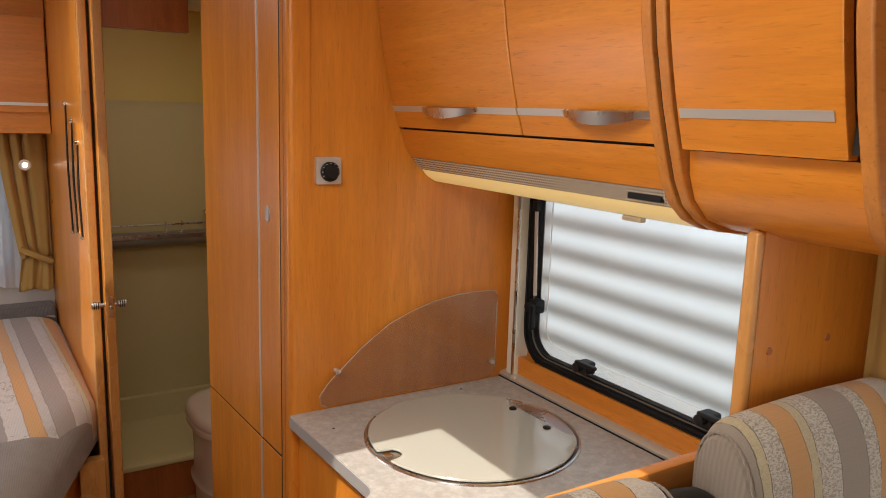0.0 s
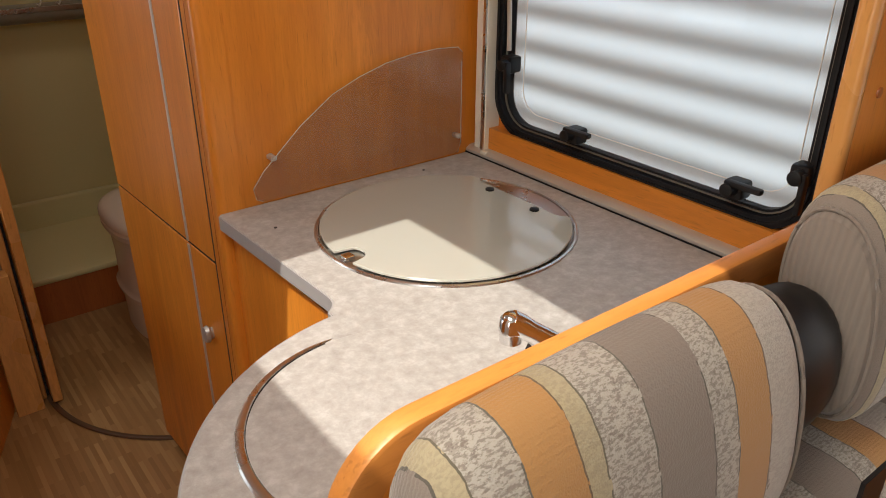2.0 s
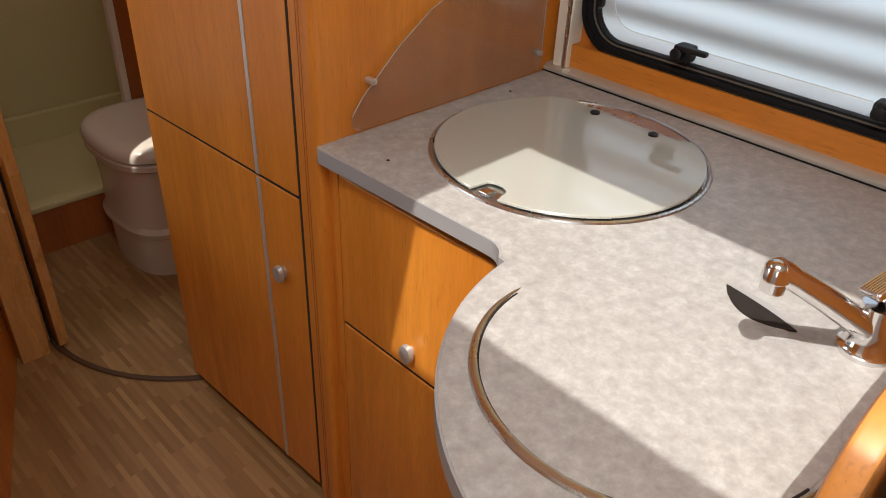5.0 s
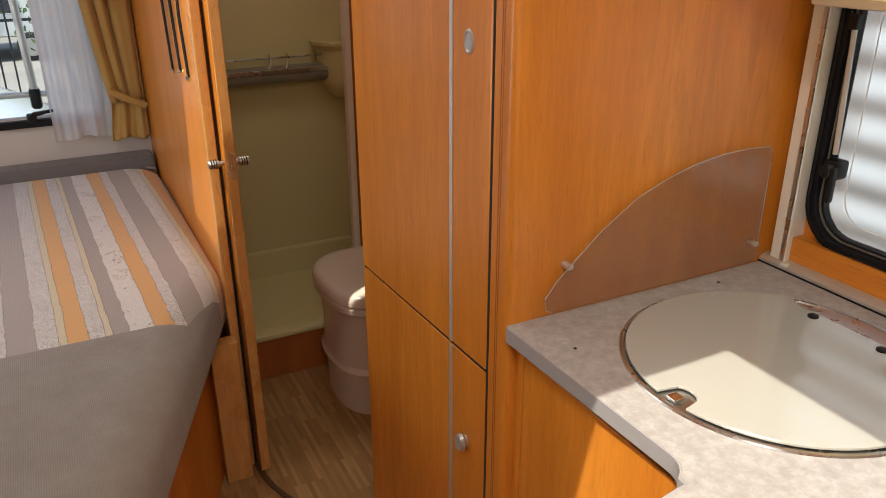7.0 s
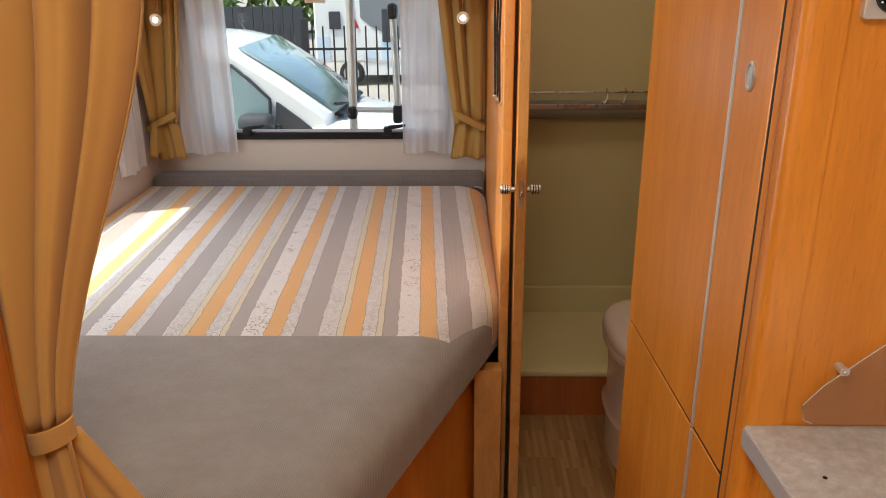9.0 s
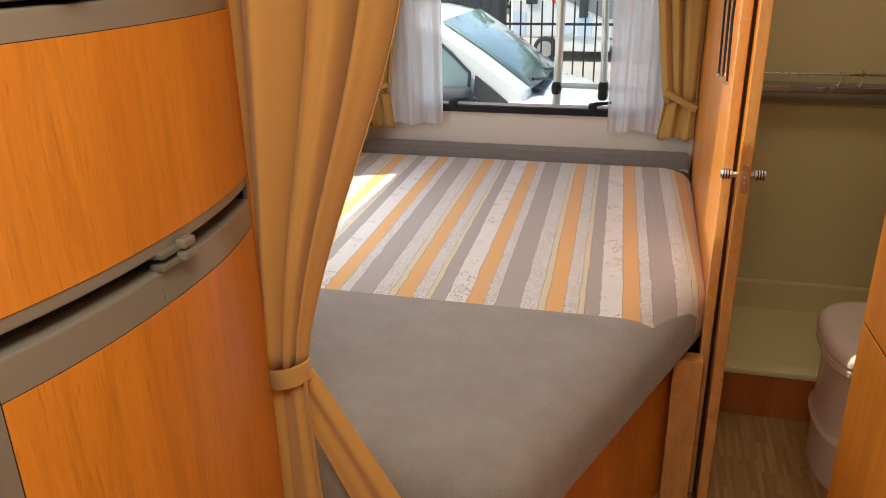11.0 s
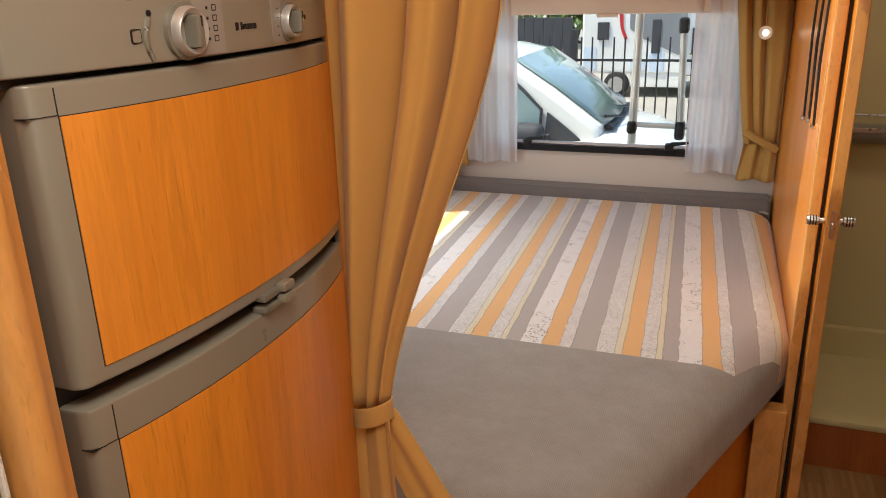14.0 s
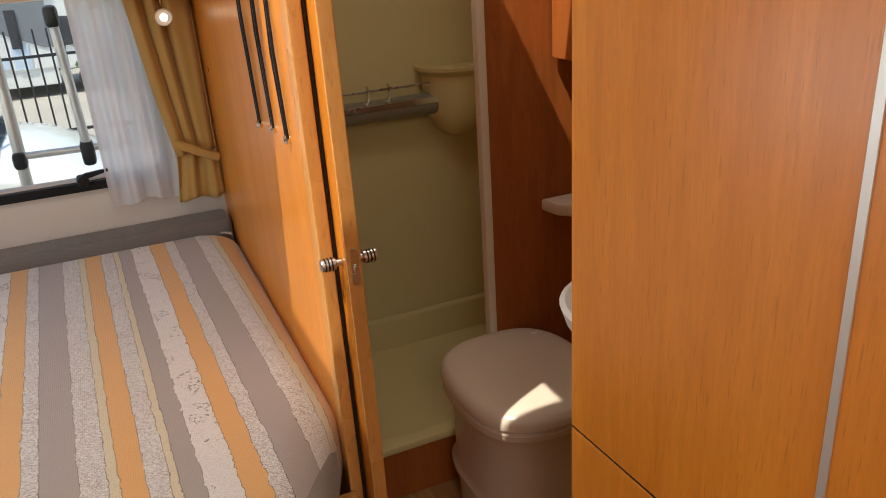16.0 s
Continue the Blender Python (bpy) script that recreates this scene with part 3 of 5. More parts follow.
basin = thing("basin_cover", "round laminate basin cover with a steel half-rim and finger hole", "basin cover", (0.500, 0.289, 0.9))
part("cover", lathe(bmesh.new(), [(0.184, -0.004), (0.184, 0.0008), (0.182, 0.0015), (0.0, 0.0015)], (0.500, 0.289, 0.9), "z", 96), LAMINATE, basin)
rim = [(0.500 + 0.1885 * math.cos(radians(a)), 0.289 + 0.1885 * math.sin(radians(a)), 0.9008) for a in range(88, 266, 3)]
part("half_rim", tube(bmesh.new(), rim, lambda k: 0.0005 + 0.006 * math.sin(math.pi * k) ** 0.6, 8, flat=0.5), STEEL, basin, "polished steel half-rim")
gap = [(0.500 + 0.1835 * math.cos(radians(a)), 0.289 + 0.1835 * math.sin(radians(a)), 0.9012) for a in range(92, 262, 3)]
part("rim_gap", tube(bmesh.new(), gap, 0.0016, 6, flat=0.5), GAPSHADE, basin)


def bend(a, c, b, n=12):
    """Points along a quadratic curve from a to b, pulled towards c."""
    return [tuple((1 - k) ** 2 * p + 2 * k * (1 - k) * q + k * k * r for p, q, r in zip(a, c, b)) for k in [i / n for i in range(n + 1)]]


cres = bend((0.702, 0.314), (0.632, 0.276), (0.678, 0.214)) + bend((0.678, 0.214), (0.696, 0.262), (0.702, 0.314))[1:-1]
# black crescent laid on the cover for the shaded depth of the hole
part("finger_hole", prism(bmesh.new(), cres, "z", 0.899, 0.9022), GAPSHADE, basin, "dark crescent finger hole", False)
lip = bend((0.702, 0.314), (0.696, 0.262), (0.678, 0.214)) + bend((0.678, 0.214), (0.716, 0.262), (0.702, 0.314))[1:-1]
part("hole_lip", prism(bmesh.new(), lip, "z", 0.899, 0.9024), LAMEDGE, basin, "grey bevelled hole edge", False)

tap = thing("kitchen_tap", "chrome lever tap behind the round basin", "tap", (0.705, 0.15, 0.9))
TX, TY = 0.705, 0.150
part("base", lathe(bmesh.new(), [(0.030, 0.0), (0.030, 0.006), (0.024, 0.012), (0.021, 0.03), (0.020, 0.062), (0.0, 0.064)], (TX, TY, 0.9), "z", 32), CHROME, tap)
spout = [(TX - 0.006 - 0.112 * k, TY + 0.004 + 0.075 * k, 0.930 + 0.100 * k - 0.010 * k * k) for k in [i / 12 for i in range(13)]]
part("spout", tube(bmesh.new(), spout, lambda k: 0.0155 - 0.004 * k + (0.002 if k > 0.9 else 0), 14), CHROME, tap)
part("nozzle", lathe(bmesh.new(), [(0.0, 0.016), (0.008, 0.0145), (0.013, 0.009), (0.0145, -0.004), (0.0125, -0.006), (0.0125, -0.018), (0.0, -0.018)], (0.588, 0.228, 1.014), "z", 24), CHROME, tap)
part("body", tube(bmesh.new(), [(TX - 0.002, TY + 0.012, 0.925), (TX + 0.018, TY, 0.955), (TX + 0.034, TY - 0.006, 0.986)], lambda k: 0.019 - 0.002 * k, 18), CHROME, tap, "slanting chrome body")
TOP = Vector((TX + 0.036, TY - 0.008, 0.990))
LEAN = Euler((radians(14), radians(24), math.atan2(0.0234, -0.0627))).to_matrix().to_4x4()


def on_top(bm):
    bmesh.ops.transform(bm, matrix=Matrix.Translation(TOP) @ LEAN, verts=bm.verts[:])
    return bm


part("flange", on_top(lathe(bmesh.new(), [(0.0, -0.003), (0.027, -0.003), (0.029, 0.0), (0.027, 0.003), (0.0, 0.004)], (-0.008, 0, 0), "z", 32)), CHROME, tap, "round chrome flange")
lever = on_top(boxed(-0.018, 0.058, -0.0145, 0.0145, 0.003, 0.014, bevel=0.005, segments=3))
lever = part("lever", lever, CHROME, tap, "ribbed chrome lever")
for i in range(7):
    y = -0.0099 + i * 0.0033
    part("ridge", on_top(tube(bmesh.new(), [(-0.010, y, 0.0142), (0.055, y, 0.0142)], 0.0011, 6)), CHROME, lever)

# ---- kitchen base units ----
base = thing("drawer_unit", "cherry kitchen drawer unit under the worktop", "drawer unit", (0.85, 0.75, 0))
part("carcass", boxed(0.590, XR, 0.535, 0.948, 0.03, 0.871), GAPSHADE, base, "", False)
part("end_stile", boxed(0.572, 0.592, 0.922, 0.948, 0.0, 0.871, bevel=0.002), WOOD_Z, base)


def drawer(z0, z1, name):
    d = part(name, boxed(0.569, 0.590, 0.54, 0.917, z0, z1, bevel=0.003), WOOD_Z, base, "upright-grained cherry front")
    return d


d1, d2 = drawer(0.5575, 0.856, "upper_drawer"), drawer(0.035, 0.5500, "lower_door")
bm = lathe(bmesh.new(), [(0.008, 0.004), (0.008, -0.004), (0.0145, -0.008), (0.0135, -0.016), (0.0, -0.019)], (0.569, 0.735, 0.600), "x", 24)
bmesh.ops.scale(bm, vec=(1, 1, 1.3), space=Matrix.Translation((0, 0, -0.600)), verts=bm.verts[:])
# black strip for the shadow line between drawer and door
part("drawer_gap", boxed(0.5725, 0.591, 0.541, 0.917, 0.549, 0.558), GAPSHADE, base, "", False)
part("push_lock", bm, SATIN, d1, "round chrome push lock")
bay = thing("bay_unit", "curved cherry base unit below the worktop bay", "base unit", (0.6, 0.25, 0))
part("curved_front", prism(bmesh.new(), [(0.60, 0.536)] + arc(BX, BY, BR - 0.035, 100, 194, 30) + [(0.29, 0.080), (0.60, 0.080)], "z", 0.0, 0.871), WOOD_Z, bay)

# ---- acrylic splash guard ----
guard = thing("splash_guard", "smoky clear acrylic splash guard screwed to the panel", "splash guard", (0.86, 0.94, 0.905))
curve = [(0.618, 0.935), (0.640, 0.963), (0.665, 0.985), (0.72, 1.033), (0.79, 1.080), (0.85, 1.104), (0.91, 1.121), (0.97, 1.130), (1.03, 1.133), (1.084, 1.130), (1.094, 1.12)]
pts = [(1.094, 0.93), (1.086, 0.908)] + [(0.634, 0.908), (0.622, 0.914)] + curve
part("sheet", prism(bmesh.new(), pts, "y", 0.936, 0.940), SPLASH, guard, "", False)
part("bright_edge", tube(bmesh.new(), [(x, 0.938, z) for x, z in [(0.634, 0.908), (0.622, 0.914)] + curve], 0.0008, 6), ALU, guard, "pale polished edge")
part("side_edge", tube(bmesh.new(), [(1.094, 0.938, 1.10), (1.094, 0.938, 0.93), (1.086, 0.938, 0.908)], 0.0010, 6), ALU, guard)
for x, z in ((0.661, 0.986), (1.086, 0.945)):
    clip = part("clip", prism(bmesh.new(), round_rect(x - 0.007, x + 0.005, z - 0.005, z + 0.005, 0.004), "y", 0.931, 0.950, 0.001), ALU, guard, "small clear plastic clip")
    part("screw", lathe(bmesh.new(), [(0.003, 0.0), (0.002, -0.0015), (0.0, -0.0015)], (x - 0.002, 0.929, z), "y", 10), STEEL, clip)

# ---- kitchen window ----
win = tagged(thing("window_1", "black-framed side window with blind cassette and latches", "window", (XR, 0.55, 0.95)), kind="structure")
FY0, FY1, FZ0, FZ1 = 0.20, 0.895, 0.955, 1.45
X0 = XR - 0.030
part("frame", ring_frame(bmesh.new(), round_rect(FY0, FY1, FZ0, FZ1, 0.085, 8), round_rect(FY0 + 0.018, FY1 - 0.018, FZ0 + 0.018, FZ1 - 0.018, 0.07, 8), "x", X0 + 0.008, XR + 0.006), RUBBER, win, "black rubber frame")
part("surround", ring_frame(bmesh.new(), round_rect(0.19, 0.955, 0.90, 1.455, 0.004, 8), round_rect(FY0 + 0.010, FY1 - 0.010, FZ0 + 0.010, FZ1 - 0.010, 0.077, 8), "x", XR - 0.003, XR + 0.003), WOOD_Y, win, "cherry surround of the frame", False)
part("bead", ring_frame(bmesh.new(), round_rect(FY0 + 0.007, FY1 - 0.007, FZ0 + 0.007, FZ1 - 0.007, 0.08, 8), round_rect(FY0 + 0.0105, FY1 - 0.0105, FZ0 + 0.0105, FZ1 - 0.0105, 0.077, 8), "x", X0 + 0.004, X0 + 0.010), BLACK, win)
part("bead", ring_frame(bmesh.new(), round_rect(FY0 + 0.0205, FY1 - 0.0205, FZ0 + 0.0205, FZ1 - 0.0205, 0.067, 8), round_rect(FY0 + 0.023, FY1 - 0.023, FZ0 + 0.023, FZ1 - 0.023, 0.065, 8), "x", X0 + 0.017, X0 + 0.022), GREYDARK, win)
part("apron", boxed(1.139, XR - 0.001, 0.081, 0.899, 0.902, FZ0 + 0.006), WOOD_Y, win, "cherry board below the frame", False)
part("inner_lip", ring_frame(bmesh.new(), round_rect(FY0 + 0.017, FY1 - 0.017, FZ0 + 0.017, FZ1 - 0.017, 0.07, 8), round_rect(FY0 + 0.028, FY1 - 0.028, FZ0 + 0.027, FZ1 - 0.027, 0.06, 8), "x", X0 + 0.020, XR + 0.006), RUBBER, win)
p = part("pane", prism(bmesh.new(), round_rect(FY0 + 0.02, FY1 - 0.02, FZ0 + 0.02, FZ1 - 0.02, 0.065, 8), "x", XR + 0.006, XR + 0.010), GLASS, win, "clear acrylic pane", False)
p.visible_shadow = False
part("dotted_border", ring_frame(bmesh.new(), round_rect(FY0 + 0.024, FY1 - 0.024, FZ0 + 0.024, FZ1 - 0.024, 0.06, 8), round_rect(FY0 + 0.044, FY1 - 0.052, FZ0 + 0.048, FZ1 - 0.048, 0.05, 8), "x", XR + 0.0035, XR + 0.0045), DOTTED, win, "dotted border of the pane", False)
part("pane_seam", ring_frame(bmesh.new(), round_rect(FY0 + 0.046, FY1 - 0.056, FZ0 + 0.050, FZ1 - 0.05, 0.05, 8), round_rect(FY0 + 0.0472, FY1 - 0.0572, FZ0 + 0.0512, FZ1 - 0.0512, 0.049, 8), "x", XR + 0.003, XR + 0.0055), WHITE, win, "pale moulded seam of the pane")


def latch(parent, y, z, up=False):
    m = Matrix.Translation((X0 + 0.012, y, z)) @ (Matrix.Rotation(radians(90), 4, "X") if up else Matrix())
    def turned(bm):
        bmesh.ops.transform(bm, matrix=m, verts=bm.verts[:])
        return bm
    body = turned(boxed(-0.020, 0.012, -0.018, 0.016, -0.014, 0.016, bevel=0.006))
    l = part("latch", body, BLACK, parent, "black plastic window latch")
    part("lever", turned(boxed(-0.034, -0.020, -0.055, 0.008, 0.010, 0.020, bevel=0.004)), BLACK, l)
    part("pivot", turned(lathe(bmesh.new(), [(0.011, -0.02), (0.011, -0.036), (0.008, -0.038), (0.0, -0.038)], (0, 0, 0.004), "x", 16)), BLACK, l)


latch(win, 0.664, 1.004)
latch(win, 0.322, 1.006)
latch(win, 0.850, 1.105, True)
latch(win, 0.225, 1.06, True)
part("stay_arm", tube(bmesh.new(), [(X0 + 0.004, 0.852, 1.13), (X0 + 0.004, 0.862, 1.345)], 0.0045, 8), ALU, win, "aluminium stay arm")
part("stay_pivot", boxed(X0 - 0.002, X0 + 0.012, 0.855, 0.872, 1.335, 1.36, bevel=0.003), BLACK, win)
part("blind_rail", boxed(1.128, XR, 0.900, 0.934, 0.905, 1.385, bevel=0.003), CREAM, win, "cream plastic blind guide rail")
part("rail_groove", boxed(1.124, 1.1285, 0.902, 0.909, 0.915, 1.375), STEEL, win, "", False)
part("rail_foot", boxed(1.118, 1.128, 0.886, 0.902, 0.905, 0.915, bevel=0.002), CREAM, win)
part("blind_cassette", boxed(1.105, XR, 0.215, 0.925, 1.370, 1.425, bevel=0.006), CREAM, win, "cream blind cassette")
part("pull_tab", boxed(1.092, 1.106, 0.478, 0.530, 1.362, 1.372, bevel=0.002), CREAM, win, "cream blind pull tab")
pillar = thing("wall_board", "cherry board with rounded edge beside the window", "board", (1.0, 0.066, 1.1))
part("board", boxed(0.882, XR, 0.057, 0.075, 1.106, 1.44), WOOD_Z, pillar, "", False)
part("edging", boxed(0.866, 0.884, 0.055, 0.077, 1.106, 1.42, bevel=0.007, segments=3), SOLID, pillar, "rounded solid wood edge")
for x, z in ((0.916, 1.25), (1.053, 1.252)):
    part("screw_cap", lathe(bmesh.new(), [(0.006, 0.0), (0.0055, -0.0015), (0.0, -0.002)], (x, 0.057, z), "y", 16), REDWOOD, pillar)

# ---- overhead lockers ----
PROFILE = [(0.742, 1.98), (0.745, 1.88), (0.756, 1.76), (0.772, 1.66), (0.792, 1.58), (0.810, 1.525)]


def px_at(z):
    for (x0, z0), (x1, z1) in zip(PROFILE, PROFILE[1:]):
        if z0 >= z >= z1:
            return x0 + (x1 - x0) * (z0 - z) / (z0 - z1)
    return PROFILE[-1][0]


def shell(z_hi, z_lo, thick, n=12, shift=0.0):
    """The curved front between two heights, as an outline in x and z."""
    zs = [z_hi + (z_lo - z_hi) * i / n for i in range(n + 1)]
    return [(px_at(z) + shift, z) for z in zs] + [(px_at(z) + shift + thick, z) for z in zs[::-1]]


LOWER = [(0.812, 1.517), (0.826, 1.488), (0.842, 1.462)]


def handle(parent, y0, y1, z):
    """A leaf-shaped bow handle."""
    n = 16
    def at(i):
        k = i / n
        h = 0.004 + 0.015 * math.sin(math.pi * min(1, k * 1.02)) ** 0.8
        out = 0.022 * math.sin(math.pi * k) ** 0.7
        y = y0 + (y1 - y0) * k
        x = px_at(z) - 0.001
        return [(x - out, y, z + 0.004), (x - out - 0.004, y, z + 0.001), (x - out * 0.8 - 0.002, y, z - h), (x - out * 0.6 + 0.003, y, z - h + 0.002), (x - out + 0.005, y, z + 0.001)]
    part("handle", strip(bmesh.new(), None, at, n + 1), STEEL, parent, "satin leaf-shaped handle")


def locker(y0, y1, grip, name="overhead_locker"):
    l = thing(name, "cherry overhead locker with curved door and metal handle", "overhead locker", (1.0, (y0 + y1) / 2, 1.45), "kitchen overhead lockers")
    part("body", boxed(0.85, XR, y0 + 0.002, y1 - 0.002, 1.47, ROOF), WOOD_Y, l, "", False)
    d = part("door", prism(bmesh.new(), shell(ROOF - 0.01, 1.528, 0.018), "y", y0 + 0.0015, y1 - 0.0015, 0.0015, 1), WOOD_Y, l, "curved lengthwise-grained door")
    part("inlay", prism(bmesh.new(), [(px_at(1.574) - 0.0012, 1.574), (px_at(1.562) - 0.0012, 1.562), (px_at(1.562) + 0.004, 1.562), (px_at(1.574) + 0.004, 1.574)], "y", y0 + 0.002, y1 - 0.002), ALU, d, "pale metal inlay strip", False)
    handle(d, *grip, 1.570)
    return l


locker(0.499, 0.948, (0.815, 0.617))
locker(0.190, 0.498, (0.375, 0.192))
band = thing("light_pelmet", "curved cherry pelmet with perforated strip and lamp diffuser", "pelmet", (0.9, 0.55, 1.38))
part("band", prism(bmesh.new(), [(0.8145, 1.5235), *LOWER[1:], (0.862, 1.462), (0.862, 1.5235)], "y", 0.186, 0.948), WOOD_Y, band, "lengthwise-grained cherry band")
part("shadow_gap", boxed(0.822, 0.86, 0.186, 0.948, 1.516, 1.530), GAPSHADE, band, "", False)
part("grille", prism(bmesh.new(), [(0.844, 1.4615), (0.868, 1.434), (0.884, 1.434), (0.862, 1.4615)], "y", 0.186, 0.948), GRILLE, band, "perforated pale metal strip", False)
part("diffuser", prism(bmesh.new(), [(0.869, 1.4335), (0.882, 1.419), (0.905, 1.406), (0.945, 1.400), (1.09, 1.398), (1.09, 1.434)], "y", 0.186, 0.946, 0.004), DIFFUSER, band, "warm yellow lamp diffuser")
part("switch", boxed(0.852, 0.864, 0.215, 0.285, 1.440, 1.452, bevel=0.004), BLACK, band, "black rocker switch")


def trim_board(y0, y1):
    """The curved upright board between lockers, with its rounded nose."""
    pts = [(x - 0.014, z) for x, z in PROFILE] + [(0.812, 1.480), (0.832, 1.445), (0.862, 1.420), (0.90, 1.405), (0.96, 1.398), (1.10, 1.395), (1.10, ROOF)]
    bm = prism(bmesh.new(), pts, "y", y0, y1, 0.004, 3)
    return bm


trim = thing("locker_divider", "curved solid wood divider board between the lockers", "divider board", (0.9, 0.17, 1.4))
part("board", trim_board(0.168, 0.186), SOLID_X, trim)
part("second_board", trim_board(0.143, 0.160), SOLID_X, trim)
part("joint", prism(bmesh.new(), [(x - 0.004, z) for x, z in PROFILE] + [(0.822, 1.480), (0.842, 1.448), (0.90, 1.412), (1.10, 1.402), (1.10, ROOF)], "y", 0.159, 0.169), GAPSHADE, trim, "", False)
big = thing("overhead_locker", "cherry overhead locker with metal inlay above the seats", "overhead locker", (1.0, 0.0, 1.45), "kitchen overhead lockers")
d = part("door", prism(bmesh.new(), shell(ROOF - 0.01, 1.524, 0.020, shift=-0.012), "y", -0.092, 0.138, 0.003, 2), WOOD_Y, big, "curved lengthwise-grained door")
part("inlay", prism(bmesh.new(), [(px_at(1.577) - 0.0135, 1.577), (px_at(1.565) - 0.0135, 1.565), (px_at(1.565) - 0.008, 1.565), (px_at(1.577) - 0.008, 1.577)], "y", -0.080, 0.132), ALU, d, "pale metal inlay strip", False)
part("lower_shell", prism(bmesh.new(), [(0.818, 1.522), (0.822, 1.490), (0.836, 1.455), (0.866, 1.425), (0.92, 1.408), (1.0, 1.402), (XR, 1.40), (XR, 1.522)], "y", -0.14, 0.141), WOOD_Y, big, "rounded lower shell")
part("gap", boxed(0.80, 1.0, -0.110, -0.094, 1.53, ROOF), GAPSHADE, big, "", False)
t2 = trim_board(-0.130, -0.110)
bmesh.ops.translate(t2, vec=(-0.01, 0, 0), verts=t2.verts[:])
part("end_board", t2, SOLID_X, big, "curved solid wood end board")

# ---- seats behind the divider ----
div = thing("seat_divider", "cherry divider between worktop and bench with a rounded rail", "divider", (0.7, 0.05, 0))
part("panel", prism(bmesh.new(), [(XR, 0.0), (XR, 1.105)] + arc(0.345, 1.050, 0.055, 90, 180, 10) + [(0.290, 0.0)], "y", 0.056, 0.076), WOOD_Z, div, "", False)
rail = [(XR, 1.110)] + [(0.40, 1.110), (0.36, 1.110)] + arc(0.345, 1.050, 0.060, 90, 180, 10) + [(0.285, 1.03), (0.285, 1.0), (0.285, 0.5), (0.285, 0.0)]


def rail_at(i):
    x, z = rail[i]
    a = Vector(rail[min(i + 1, len(rail) - 1)]) - Vector(rail[max(i - 1, 0)])
    n = Vector((-a.y, a.x)).normalized() * -1
    return [(x + n.x * h, 0.066 + w, z + n.y * h) for w, h in ((-0.0105, -0.020), (-0.0108, 0.0065), (-0.0095, 0.0100), (-0.0065, 0.0115), (0.005, 0.0115), (0.0085, 0.0100), (0.0103, 0.0065), (0.0103, -0.020))]


part("rail", strip(bmesh.new(), None, rail_at, len(rail)), SOLID_X, div, "rounded solid wood rail")


def bolster(bm, x0, x1, cy, cz, hy, hz, lean=0.0, round_=0.03, n=48):
    """A stuffed headrest: an oval drum across x with rounded rims, leaning in y by height."""
    stations = [(x0 - round_ * 0.2, 0.55), (x0, 0.80), (x0 + round_ * 0.25, 0.90), (x0 + round_ * 0.6, 0.96), (x0 + round_, 0.985)]
    stations += [(x0 + round_ + (x1 - x0 - 2 * round_) * k / 8, 0.985 + 0.03 * math.sin(math.pi * k / 8)) for k in range(1, 8)]
    stations += [(x1 - round_, 0.985), (x1 - round_ * 0.6, 0.96), (x1 - round_ * 0.25, 0.90), (x1, 0.80)]
    rings = []
    for x, s in stations:
        ring = []
        for i in range(n):
            a = 2 * math.pi * i / n
            c, d = math.cos(a), math.sin(a)
            y = hy * s * math.copysign(abs(c) ** 0.85, c)
            z = hz * s * math.copysign(abs(d) ** 0.9, d)
            ring.append(bm.verts.new((x, cy + y + lean * z, cz + z)))
        rings.append(ring)
    for r0, r1 in zip(rings, rings[1:]):
        for i in range(n):
            bm.faces.new((r0[i], r0[(i + 1) % n], r1[(i + 1) % n], r1[i]))
    bm.faces.new(rings[0]), bm.faces.new(rings[-1])
    bmesh.ops.recalc_face_normals(bm, faces=bm.faces[:])
    return bm


# the bed's stripes, darkened in colour for the shade round the bench
SHADED_SEATCLOTH = striped("shaded_striped_seat_cloth", -0.172, 90.0, None, -1.0, 0.0, 0.66)


def headrest(x0, x1, cy, cz, hy, hz, ends=(-1, 1), soft=0.03):
    h = thing("headrest", "plump striped headrest with grey corduroy ends on the bench", "headrest", ((x0 + x1) / 2, cy, cz - hz), "bench headrests")
    part("cushion", bolster(bmesh.new(), x0, x1, cy, cz, hy, hz, 0.12, soft), SHADED_SEATCLOTH, h, "woven striped cover")
    for x, s in [e for e in ((x0, -1), (x1, 1)) if e[1] in ends]:
        bm = bmesh.new()
        ring = []
        for k, out in ((0.86, -0.004), (0.80, 0.004), (0.6, 0.008), (0.3, 0.011)):
            ring.append([bm.verts.new((x + s * out, cy + hy * k * math.copysign(abs(math.cos(a)) ** 0.85, math.cos(a)) + 0.12 * hz * k * math.sin(a), cz + hz * k * math.copysign(abs(math.sin(a)) ** 0.9, math.sin(a)))) for a in [2 * math.pi * i / 40 for i in range(40)]])
        for r0, r1 in zip(ring, ring[1:]):
            for i in range(40):
                bm.faces.new((r0[i], r0[(i + 1) % 40], r1[(i + 1) % 40], r1[i]))
        bm.faces.new(ring[-1])
        bmesh.ops.recalc_face_normals(bm, faces=bm.faces[:])
        part("end_panel", bm, RIB_Z, h, "grey-beige corduroy end")
        pipe = [(x + s * -0.001, cy + hy * 0.86 * math.copysign(abs(math.cos(a)) ** 0.85, math.cos(a)) + 0.12 * hz * 0.86 * math.sin(a), cz + hz * 0.86 * math.copysign(abs(math.sin(a)) ** 0.9, math.sin(a))) for a in [2 * math.pi * i / 48 for i in range(48)]]
        part("piping", tube(bmesh.new(), pipe, 0.0022, 6, True), RIB_Z, h)
    return h


